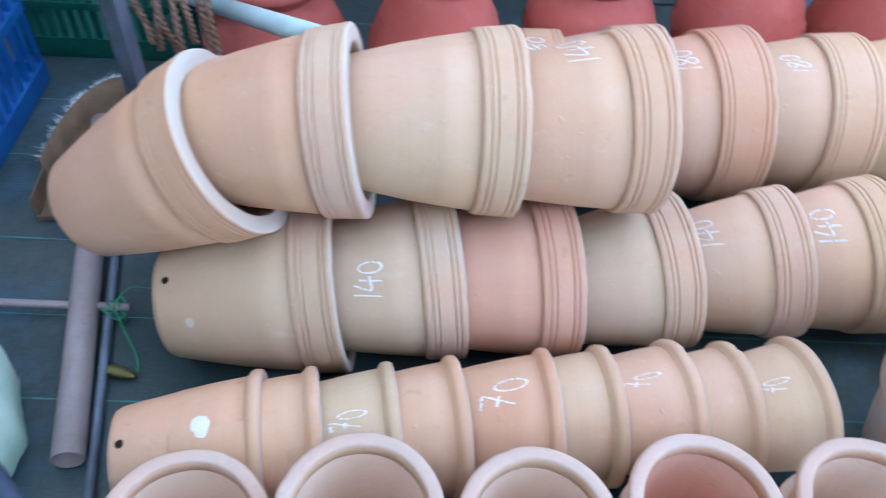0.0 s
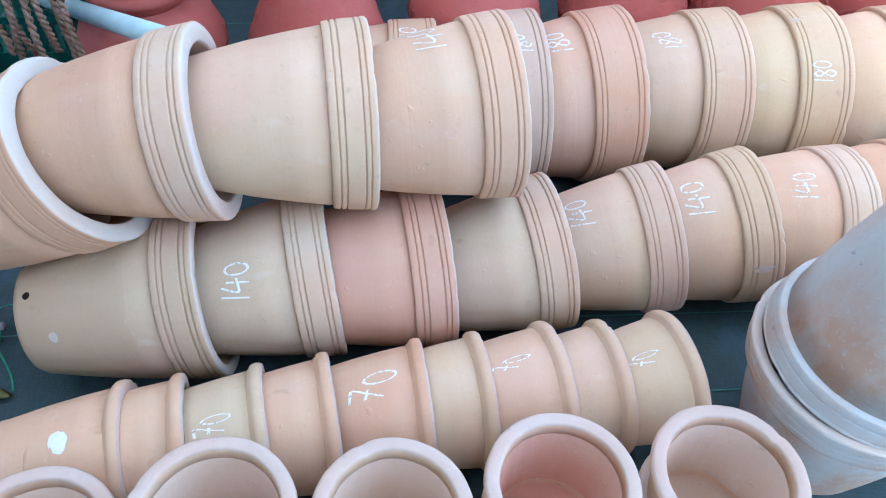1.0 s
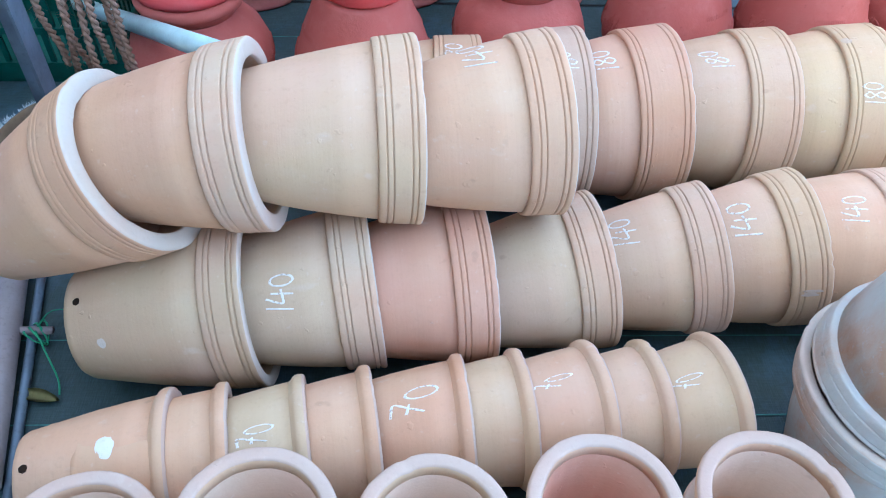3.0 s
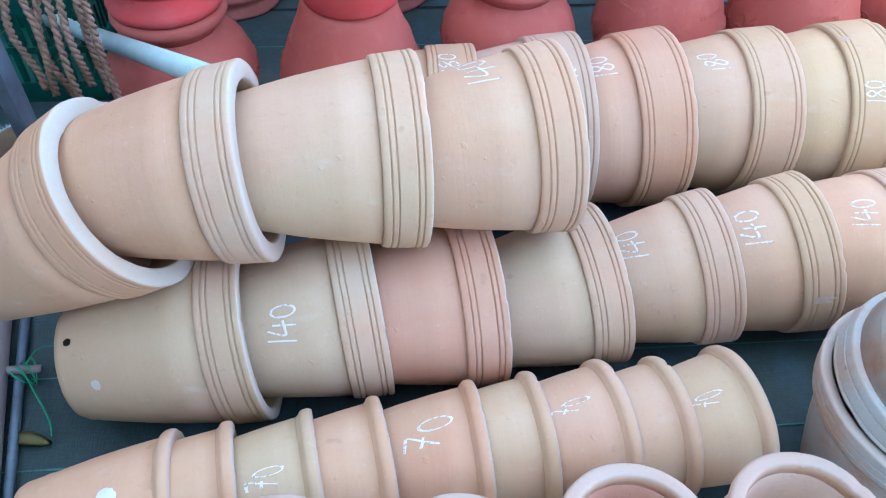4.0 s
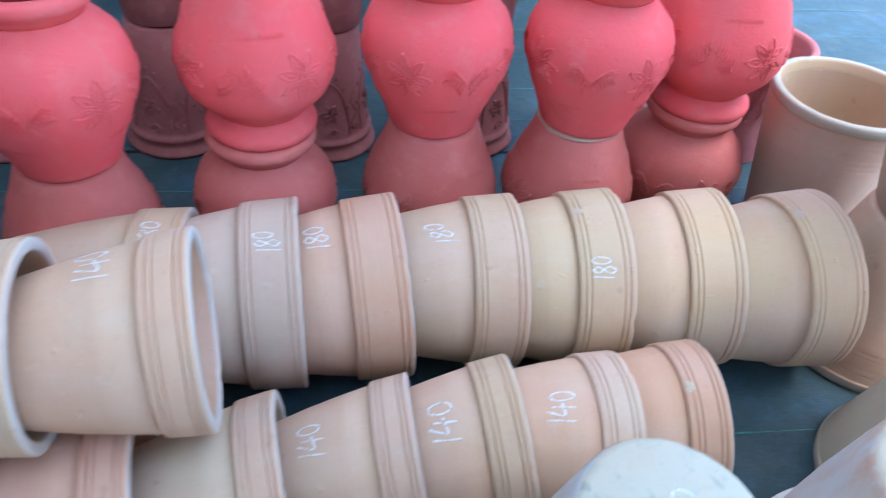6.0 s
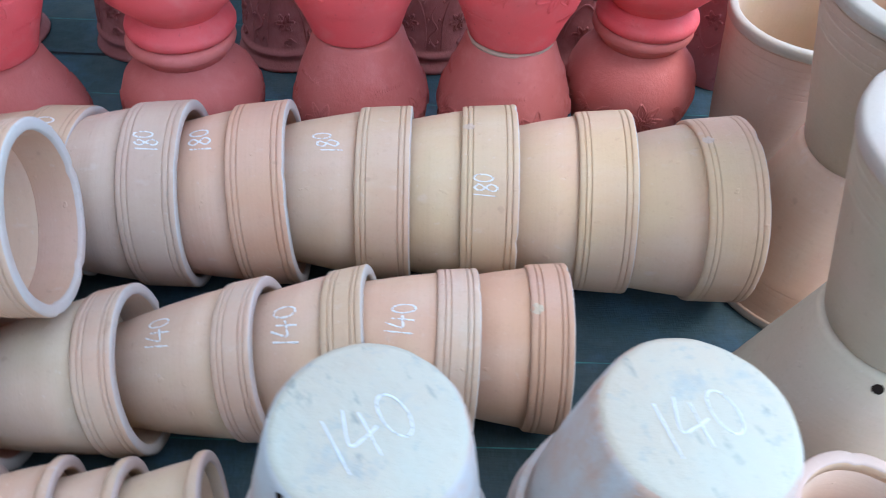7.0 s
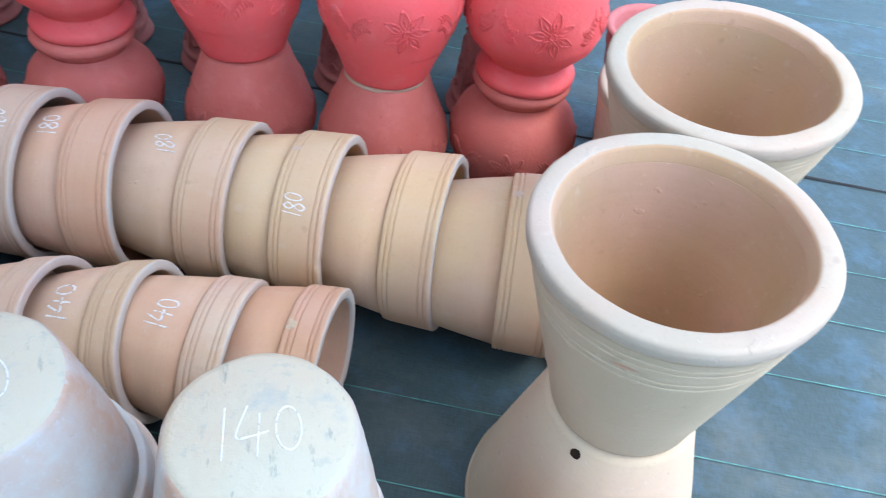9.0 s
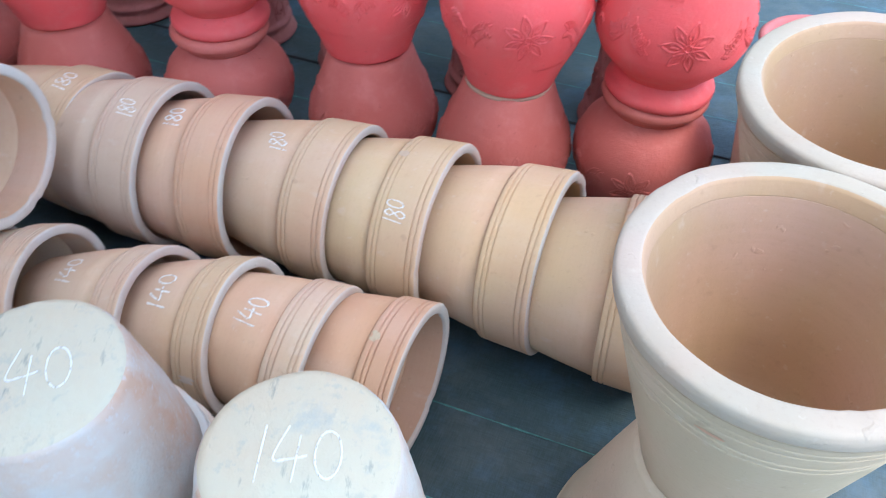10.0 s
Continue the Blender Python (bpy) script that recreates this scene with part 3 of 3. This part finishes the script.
pot("flower_pot", POT_THICK, m, TAN, "tan-beige clay flower pot leaning aslant beside the top row", 47, "pots lying on top of the rows")

# The small price-70 row in front.
ROW_70 = [(-0.213, 0.583, 0.118, 0.142, -0.008, PINK, None), (-0.132, 0.589, 0.119, 0.16, -0.077, PINK, None), (-0.009, 0.605, 0.118, 0.159, -0.006, GREYISH, ((21.3, 0.139), (3.6, 0.159))), (0.094, 0.621, 0.117, 0.147, -0.011, PINK, None), (0.244, 0.639, 0.117, 0.081, 0.043, SALMON, ((17.1, 0.121), (-12.7, 0.159))), (0.341, 0.65, 0.117, 0.1, 0.022, BEIGE, None),
          (0.461, 0.667, 0.117, 0.155, -0.017, PINK, ((5.8, 0.118), (-8.4, 0.152))), (0.561, 0.668, 0.117, 0.132, 0.045, BEIGE, None), (0.682, 0.684, 0.117, 0.188, 0.072, BEIGE, ((11.9, 0.125), (-1.9, 0.150)))]
for i, (x, y, z, sy, sz, mat_, chalk) in enumerate(ROW_70):
    m = lying((x, y, z), (1, sy, sz), 0.225)
    p, prof = bead_pot("small_flower_pot", m, mat_, "small pinkish clay flower pot lying nested in the front row", 60 + i, "row of small pots on the mat")
    if chalk:
        chalk_number("70", prof, *chalk, 0.060 if i == 4 else 0.050, p)
    if i == 0:
        hole(prof, (14.9, 0.020), p)
        spot("paint_spot", prof, (9.5, 0.138), 0.017, 0.014, WHITE_PAINT, p, "round white paint spot", 4, 0.0022)

# Small pots standing mouth up, nested in twos, nearest to the viewer.
FRONT = [(0.629, 0.417, 0.301, 0.107, PINK), (0.401, 0.418, 0.301, 0.105, PINK), (0.176, 0.386, 0.309, 0.106, BEIGE), (-0.051, 0.400, 0.304, 0.109, BEIGE), (-0.278, 0.383, 0.265, 0.115, PINK), (1.62, 0.63, 0.300, 0.115, SAND)]
for i, (x, y, z, r, mat_) in enumerate(FRONT):
    H = 0.205
    low = z - H
    bead_pot("small_flower_pot", pose(x + 0.004, y, 0.0, 0, 0, 40 * i), mat_, "small clay flower pot standing mouth up under another", 80 + i, "small pots standing in front", H, r * 0.70, r, 0.015)
    bead_pot("small_flower_pot", pose(x, y, low, 0, 0, 70 * i), mat_, "empty small clay flower pot standing mouth up in another", 90 + i, "small pots standing in front", H, r * 0.66, r, 0.015, ORANGE if i == 1 else LILAC)

# Two columns of pots standing on their mouths.
for i, (x, y, z) in enumerate([(0.940, 0.590, 0.586), (1.289, 0.602, 0.603)]):
    low = z - 0.312
    sx, sy = ((-0.017, 0.020), (-0.008, 0.006))[i]
    slant = Vector((0, 0, -1)).rotation_difference(Vector((sx, sy, -0.31))).to_matrix().to_4x4()
    kind = (low, 0.112, 0.156, low - 0.055, (0.177, 0.172)[i], 0.018, (0.3, 0.6))
    pot("flower_pot", kind, pose(x + sx, y + sy, 0, 0, 0, 30), CHALKY, "dusty grey clay flower pot standing mouth up under another", 100 + i, "pots standing mouth to mouth")
    p, prof = pot("flower_pot", POT_INV, Matrix.Translation((x, y, z)) @ slant @ pose(0, 0, 0, 180, 0, (205, 200)[i]), CHALKY, "white-bloomed clay flower pot standing mouth down on another's mouth", 110 + i, "pots standing mouth to mouth", CHALKY, STAINED)
    if i == 0:
        hole(prof, (-16.0, 0.016), p)
    lines, u = [], 0.0
    for ch in "140":
        g, w = GLYPH[ch]
        lines += [[(u + a, b) for a, b in line] for line in g]
        u += w
    turn = radians((169, 178)[i])
    ca, sa = math.cos(turn), math.sin(turn)

    def place(a, b, lift, ca=ca, sa=sa, u=u):
        px, py = (a - u / 2) * 0.050, (b - 0.5) * 0.066
        qx, qy = px, -py
        return (ca * qx - sa * qy, sa * qx + ca * qy, -lift)

    bm = bmesh.new()
    strokes_on(bm, lines, place, 0.042, 0.0014)
    part("chalk_number", bm, FAINT_CHALK, p, "faint white chalk price 140")

# Two tall stacks: a pot standing mouth up on an upturned one.
def stack(x, y, z, tilt, lean, mats, seed, R, wall):
    n = Vector((tilt, lean, 1)).normalized()
    q = Vector((0, 0, 1)).rotation_difference(n).to_matrix().to_4x4()
    base = Vector((x, y, z)) - n * 0.375
    low = base.z - 0.006
    p, prof = deep_pot("large_flower_pot", Matrix.Translation((base.x, base.y, low)) @ pose(0, 0, 0, 180, 0, 20), mats[0], "large pale clay flower pot standing mouth down on the mat", seed, "tall stacks of large pots", low, 0.122, 0.216)
    if seed == 120:
        hole(prof, (140.5, 0.022), p, 0.009)
    p, prof = deep_pot("large_flower_pot", Matrix.Translation(base) @ q, mats[1], "large empty clay flower pot standing on an upturned one", seed + 5, "tall stacks of large pots", 0.375, 0.116, R, wall)
    if seed == 120:
        spot("scrape", prof, (-108.0, 0.30), 0.016, 0.0035, SALMON, p, "short reddish scrape", 8)


stack(1.735, 0.926, 0.735, -0.050, -0.038, (CREAMY, CREAMY), 120, 0.198, 0.033)
stack(1.831, 1.340, 0.745, -0.059, -0.091, (PINK, CREAMY), 131, 0.203, 0.034)
deep_pot("large_flower_pot", pose(1.863, 1.785, 0), LILAC, "large grey-pink clay flower pot standing mouth up on the mat", 140, "tall stacks of large pots", 0.43, 0.13, 0.19, 0.022)


# ---- red vases ----
VASE = [(0, 0), (0.092, 0.0), (0.102, 0.004), (0.105, 0.012), (0.118, 0.05), (0.140, 0.10), (0.157, 0.15), (0.164, 0.19), (0.161, 0.225), (0.148, 0.258), (0.124, 0.285), (0.103, 0.302), (0.097, 0.314)]
VASE_RIM = [(0.097, 0.314), (0.099, 0.322), (0.112, 0.334), (0.119, 0.340), (0.122, 0.348), (0.121, 0.357), (0.116, 0.365), (0.096, 0.365), (0.086, 0.352), (0.084, 0.318)]
VASE_IN = [(0.084, 0.318), (0.110, 0.282), (0.145, 0.22), (0.146, 0.17), (0.10, 0.04), (0, 0.02)]


def carved_flower(c, zc, turn):
    """One open flower of seven pointed petals, as (degrees, height) lines."""
    def at(r, b):
        return (c + math.degrees(r * math.cos(b) / 0.16), zc + r * math.sin(b))

    lines = [[at(0.007, 2 * math.pi * j / 9) for j in range(10)]]
    for i in range(7):
        a = 2 * math.pi * i / 7 + turn
        lines.append([at(0.010, a), at(0.026, a - 0.34), at(0.038, a - 0.20), at(0.052, a), at(0.038, a + 0.20), at(0.026, a + 0.34), at(0.010, a)])
        lines.append([at(0.018, a), at(0.034, a)])
    return lines


def carved_spray(s, zc):
    """A fern-like spray: an arched stem with short curled leaflets on both sides."""
    lines = []
    for side in (-1, 1):
        stem = [(s + side * q, zc - 0.026 + 0.046 * math.sin(0.11 * q + 0.2)) for q in (1, 4, 7, 10, 13, 17)]
        lines.append(stem)
        for i in range(7):
            q = 2.0 + 2.2 * i
            zq = zc - 0.026 + 0.046 * math.sin(0.11 * q + 0.2)
            long = 0.026 - 0.0016 * i
            lines.append([(s + side * q, zq), (s + side * (q + 1.0), zq + 0.6 * long), (s + side * (q + 3.6), zq + long)])
            lines.append([(s + side * q, zq), (s + side * (q + 2.4), zq - 0.5 * long), (s + side * (q + 2.0), zq - long)])
    return lines


def nicks(s):
    return [[(s - 30 + 2.4 * i, 0.088), (s - 30 + 2.4 * i, 0.097)] for i in range(14)]


def vase(material, name="vase"):
    top = thing(name, Matrix(), "", "vase", "stacked red vases")
    part("body", lathe(VASE + VASE_IN, 72, False, 0.002, 7), material, top)
    part("rim", lathe(VASE_RIM, 72, True, 0.0014, 9), material, top)

    def place(u, v, lift):
        a = u / 0.16
        r = radius_at(VASE, v) + ripple(a, 0.002, 7) + lift
        return (r * math.cos(a), r * math.sin(a), v)

    for k in range(4):
        c = 90 * k + 8
        for nm, lines in (("carved_flower", carved_flower(c, 0.178, 0.3 * k)), ("carved_spray", carved_spray(c + 45, 0.170)), ("nicking", nicks(c + 40))):
            bm = bmesh.new()
            wide, high = (0.0032, 0.0022) if nm == "nicking" else (0.0068, 0.0038)
            strokes_on(bm, [[(a / 57.3 * 0.16, z) for a, z in line] for line in lines], place, wide, high, True)
            carved = part(nm, bm, material, top)
            if nm != "carved_flower":
                tagged(carved, kind="stuff")
    return top


# Lower vases get the darker red, which paints in the shade down there.
first = {False: vase(VASE_SHADED), True: vase(VASE_LIT)}
used = {False: False, True: False}


def put_vase(upper, m, label):
    if used[upper]:
        v = copy_thing(first[upper], m)
    else:
        v, used[upper] = first[upper], True
        v.matrix_basis = m
    return tagged(v, label, "vase", "stacked red vases")


VASES = [(-0.335, 1.59, "rim"), (0.045, 1.60, "foot"), (0.427, 1.712, "rim"), (0.821, 1.759, "foot"), (1.173, 1.76, "foot"), (1.497, 1.845, "rim")]
for i, (x, y, way) in enumerate(VASES):
    r = 53.0 * i
    dx, dy = random.uniform(-0.008, 0.008), random.uniform(-0.008, 0.008)
    if way == "rim":
        put_vase(False, pose(x, y, 0, 0, 0, r), "red carved clay vase in a shaded tone standing upright on the mat")
        put_vase(True, pose(x + dx, y + dy, 0.733, 180 + random.uniform(-1, 1), random.uniform(-1, 1), r + 30), "red carved clay vase standing upside down on another's rim")
    else:
        low = put_vase(False, pose(x, y, 0.365, 180, 0, r), "red carved clay vase in a shaded tone standing upside down on the mat")
        if i == 4:
            part("lime_ring", lathe([(0.085, -0.0022), (0.092, -0.0026), (0.100, 0.0004), (0.1038, 0.0055), (0.096, 0.002)], 64, True, 0.003, 5), LILAC, low, "pale grey edge round the foot")
        put_vase(True, pose(x + dx, y + dy, 0.368, random.uniform(-1, 1), random.uniform(-1, 1), r + 75), "red carved clay vase standing upright on an upturned one")

# Tall maroon pots with moulded patterns, behind the vases.
TALL = [(0, 0), (0.095, 0), (0.100, 0.006), (0.108, 0.12), (0.118, 0.22), (0.128, 0.30), (0.132, 0.312), (0.139, 0.316), (0.139, 0.326), (0.133, 0.332), (0.136, 0.345), (0.148, 0.358), (0.151, 0.366), (0.146, 0.372),
        (0.132, 0.372), (0.126, 0.36), (0.112, 0.25), (0.09, 0.03), (0, 0.02)]


def pattern_lines():
    lines = []
    for k in range(5):
        c = 72 * k
        arch = [(c - 26, 0.30), (c - 24, 0.22), (c - 14, 0.16), (c, 0.135), (c + 14, 0.16), (c + 24, 0.22), (c + 26, 0.30)]
        lines.append(arch)
        for i in range(6):
            b = 2 * math.pi * i / 6
            q = lambda r, t: (c + math.degrees(r * math.cos(t) / 0.12), 0.225 + r * math.sin(t))
            lines.append([q(0.006, b), q(0.016, b - 0.35), q(0.028, b), q(0.016, b + 0.35), q(0.006, b)])
        lines.append([(c - 12, 0.285), (c - 4, 0.272), (c + 3, 0.287), (c - 3, 0.296), (c - 6, 0.286)])
        lines.append([(c + 34, 0.29), (c + 42, 0.262), (c + 32, 0.235), (c + 40, 0.20), (c + 34, 0.17)])
        for i in range(9):
            t = -1 + 2 * i / 8
            bx, bz = c + 31 * math.sin(t * 1.5), 0.30 - 0.19 * math.cos(t * 1.45)
            lines.append([(bx - 1.4, bz), (bx, bz + 0.004), (bx + 1.4, bz), (bx, bz - 0.004), (bx - 1.4, bz)])
    return lines


def pattern_pot():
    top = thing("patterned_pot", Matrix(), "", "pot", "patterned pots behind the vases")
    part("body", lathe(TALL, 64, False, 0.0015, 3), MAROON, top)
    bm = bmesh.new()

    def place(u, v, lift):
        a = u / 0.12
        r = radius_at(TALL[2:], v) + ripple(a, 0.0015, 3) + lift
        return (r * math.cos(a), r * math.sin(a), v)

    strokes_on(bm, [[(a / 57.3 * 0.12, z) for a, z in line] for line in pattern_lines()], place, 0.0065, 0.0055, True)
    part("moulding", bm, MAROON, top, "raised moulded arches, beads and flowers")
    return top


one = pattern_pot()
for i, x in enumerate((-0.32, 0.13, 0.56, 0.99, 1.42)):
    y = 2.24 + 0.02 * (i % 2)
    m = pose(x, y, 0.372, 180, 0, 31 * i)
    if i:
        tagged(copy_thing(one, m), "maroon clay pot with moulded pattern standing mouth down")
    else:
        one.matrix_basis = m
        tagged(one, "maroon clay pot with moulded pattern standing mouth down")
    tagged(copy_thing(one, pose(x + 0.005, y, 0.378, 0, 0, 47 * i)), "maroon clay pot with moulded pattern standing mouth up on another")
lone = tagged(copy_thing(one, pose(1.843, 2.183, 0.0, 0, 0, 12)), "pinkish red clay pot with moulded pattern standing mouth up")
for piece in lone.children:
    piece.material_slots[0].link = "OBJECT"
    piece.material_slots[0].material = PINK_RED


# ---- clutter at the end of the rows ----
def crate(name, m, w, d, h, material, label, ribs):
    """A slatted crate: bottom, four frames, and slats that share one mesh a side."""
    top = thing(name, m, label, "crate")
    t = 0.012
    bm = bmesh.new()
    box(bm, (0, 0, 0), (w, d, t))
    part("bottom", bm, material, top, smooth=False)
    for name_, along, turn, count in (("side", d, 0, ribs), ("end", w, -90, max(4, int(ribs * w / d)))):
        for far in (0, 1):
            place = pose(far * (w - t), 0, 0) if turn == 0 else pose(0, far * (d - t) + t, 0, 0, 0, -90)
            for lo, hi in ((t, 0.06), (h * 0.48, h * 0.54), (h - 0.05, h)):
                bm = bmesh.new()
                box(bm, (-0.003, 0.001, lo), (t + 0.003, along - 0.001, hi))
                part("rail", bm, material, top, smooth=False, m=place)
            bm = bmesh.new()
            box(bm, (0.002, 0, 0.05), (t - 0.002, 0.014, h - 0.04))
            slat = part("slat", bm, material, top, smooth=False, m=place)
            for i in range(1, count + 1):
                more = new("slat", slat.data)
                more.parent = top
                more.matrix_basis = place @ pose(0, (along - 0.014) * i / count, 0)
    return top


crate("plastic_crate", pose(-1.335, 0.98, 0), 0.40, 0.66, 0.42, BLUE, "blue slatted plastic crate standing on the mat", 16)
crate("plastic_crate", pose(-1.06, 1.74, 0), 0.50, 0.34, 0.30, GREEN, "dark green slatted plastic crate standing behind the blue one", 12)

bm = bmesh.new()
box(bm, (-0.024, -0.002, 0), (0.024, 0.003, 1.1))
box(bm, (0.019, -0.046, 0), (0.024, -0.002, 1.1))
post = tagged(part("steel_post", bm, STEEL, smooth=False, m=pose(-0.54, 1.23, 0)), "worn grey steel angle post standing upright", "post")

rope = thing("rope", Matrix(), "bundle of coarse brown jute rope hanging by the post", "rope")
loose = bmesh.new()
for k in range(7):
    for ply in (0, math.pi):
        pts = []
        for i in range(61):
            t = i / 60
            sx, sy = 0.030 * noise.noise((t * 2.2, k * 2.0, 0)), 0.040 * noise.noise((t * 2.0, k * 2.0, 5))
            turn = 2 * math.pi * 13 * t + ply + k
            pts.append((-0.535 + 0.022 * k + sx + 0.0042 * math.cos(turn), 1.34 + sy + 0.008 * (k % 3) + 0.0042 * math.sin(turn), 0.70 - (0.37 + 0.02 * (k % 4)) * t))
        part("strand", tube(pts, 0.0043, 7), JUTE, rope)
        for _ in range(45):
            p0 = Vector(random.choice(pts))
            d = Vector((random.uniform(-1, 1), random.uniform(-1, 1), random.uniform(-1, 0.4))) * random.uniform(0.008, 0.024)
            side = d.cross(Vector((0.3, 1, 0.2))).normalized() * 0.0006
            loose.faces.new([loose.verts.new(p0 - side), loose.verts.new(p0 + side), loose.verts.new(p0 + d)])
tagged(part("loose_fibre", loose, JUTE, rope, "loose brown fibres standing off the strands"), kind="stuff")

A, B = Vector((-0.135, 1.045, 0.554)), Vector((-0.86, 2.12, 0.02))
tagged(part("pipe", tube([A.lerp(B, k / 4) for k in range(5)], 0.0195, 20, 0.003), WHITE_PIPE), "long pale plastic pipe leaning behind the pots", "pipe")
tagged(part("pipe", tube([(-0.552, 0.587, 0.030), (-0.647, 1.023, 0.030), (-0.735, 1.44, 0.036)], 0.027, 24, 0.003), TAUPE), "taupe plastic pipe lying on the mat", "pipe")
tagged(part("steel_rod", tube([(-0.495, 0.47, 0.012), (-0.60, 1.02, 0.012), (-0.66, 1.35, 0.012)], 0.009, 12), STEEL), "grey steel rod lying on the mat", "rod")
tagged(part("steel_rod", tube([(-0.535, 0.905, 0.028), (-0.75, 0.908, 0.026), (-1.3, 0.915, 0.024)], 0.008, 12), TAUPE), "thin rusty rod tied across the steel rod", "rod")

tie = thing("string", Matrix(), "green plastic string tied round the crossing rods", "string")
for k in range(4):
    pts = [(-0.565 + 0.022 * math.cos(b + k), 0.905 + 0.022 * math.sin(b), 0.024 + 0.016 * math.sin(2 * b + k)) for b in [2 * math.pi * i / 12 for i in range(13)]]
    part("loop", tube(pts, 0.0013, 6), STRING, tie)
part("tail", tube(soften([(-0.56, 0.895, 0.04), (-0.53, 0.85, 0.03), (-0.497, 0.80, 0.02), (-0.492, 0.775, 0.006)], 4), 0.0018, 6), STRING, tie)
part("tail", tube(soften([(-0.56, 0.905, 0.04), (-0.54, 0.94, 0.045), (-0.49, 0.95, 0.03)], 4), 0.0012, 6), STRING, tie)

bm = bmesh.new()
rows = []
for i in range(9):
    t = i / 8
    w = 0.014 * math.sin(math.pi * (0.08 + 0.84 * t))
    rows.append([bm.verts.new((-0.565 + 0.075 * t, 0.775 - 0.012 * t + s * w, 0.008 + 0.006 * abs(s) + 0.004 * math.sin(4 * t))) for s in (-1, 0, 1)])
for a, b in zip(rows, rows[1:]):
    bm.faces.new((a[0], b[0], b[1], a[1]))
    bm.faces.new((a[1], b[1], b[2], a[2]))
bmesh.ops.solidify(bm, geom=bm.faces[:], thickness=0.001)
tagged(part("leaf", bm, LEAF), "curled dry yellow leaf lying on the mat", "leaf")

# A brown scoop with a frayed edge.
scoop = thing("dustpan", pose(-0.685, 1.165, 0.004, 0, 0, 4), "brown tin scoop with a frayed fibre edge lying on the mat", "dustpan")
bm = bmesh.new()
rows = []
for i in range(19):
    a = math.pi * i / 18
    ring = [(0.02, 0.004), (0.07, 0.005), (0.094, 0.010), (0.108, 0.032), (0.112, 0.080), (0.115, 0.080), (0.111, 0.026), (0.096, 0.002), (0.02, 0.001)]
    rows.append([bm.verts.new((r * math.cos(a), 0.09 + 0.30 * math.sin(a) * (r / 0.115), z)) for r, z in ring])
for a, b in zip(rows, rows[1:]):
    for k in range(8):
        bm.faces.new((a[k], b[k], b[k + 1], a[k + 1]))
part("pan", bm, TIN, scoop)
for nm, lo, hi in (("floor_plate", (-0.110, -0.01, 0.001), (0.110, 0.089, 0.0045)), ("front_edge", (-0.113, -0.014, 0.001), (0.113, -0.010, 0.014)),
                   ("side_plate", (-0.113, -0.01, 0.001), (-0.110, 0.089, 0.06)), ("side_plate", (0.110, -0.01, 0.001), (0.113, 0.089, 0.06))):
    bm = bmesh.new()
    box(bm, lo, hi)
    part(nm, bm, TIN, scoop, smooth=False)
bm = bmesh.new()
for i in range(220):
    a = math.pi * (0.12 + 0.88 * random.random())
    p0 = Vector((0.114 * math.cos(a), 0.09 + 0.30 * math.sin(a), 0.079))
    d = Vector((math.cos(a) + random.uniform(-0.5, 0.5), math.sin(a) + random.uniform(-0.5, 0.5), random.uniform(-0.2, 0.7))) * random.uniform(0.006, 0.018)
    q = Vector((0.0011, 0.0008, 0))
    v = [bm.verts.new(p0 - q), bm.verts.new(p0 + q), bm.verts.new(p0 + d)]
    bm.faces.new(v)
tagged(part("frayed_edge", bm, FRAY, scoop, "pale frayed fibre edge"), kind="stuff")

# A soft sack and a strap at the very edge of the place.
bm = lathe([(0, 0), (0.15, 0.0), (0.172, 0.03), (0.178, 0.12), (0.165, 0.22), (0.13, 0.285), (0.08, 0.31), (0.05, 0.335), (0, 0.34)], 96, False, 0.014, 5)
for v in bm.verts:
    a = math.atan2(v.co.y, v.co.x)
    k = 1 + 0.014 * math.sin(9 * a + 5 * v.co.z) + 0.005 * math.sin(23 * a - 9 * v.co.z)
    v.co.x *= k
    v.co.y *= k
tagged(part("sack", bm, SACK, m=pose(-0.80, 0.60, 0.0)), "pale green woven plastic sack standing full on the mat", "sack")
tagged(part("strap", tube(soften([(-0.72, 0.60, 0.30), (-0.56, 0.47, 0.352), (-0.46, 0.37, 0.30), (-0.42, 0.20, 0.02)], 5), 0.016, 12), NAVY), "dark blue rubber strap hanging over the sack", "strap")
tagged(part("cord", tube(soften([(-1.20, 1.05, 0.42), (-0.98, 1.13, 0.435), (-0.90, 1.22, 0.43), (-0.86, 1.34, 0.42), (-0.93, 1.46, 0.43)], 5), 0.012, 10), FRAY), "thick pale cord lying on the crate's edge", "cord")
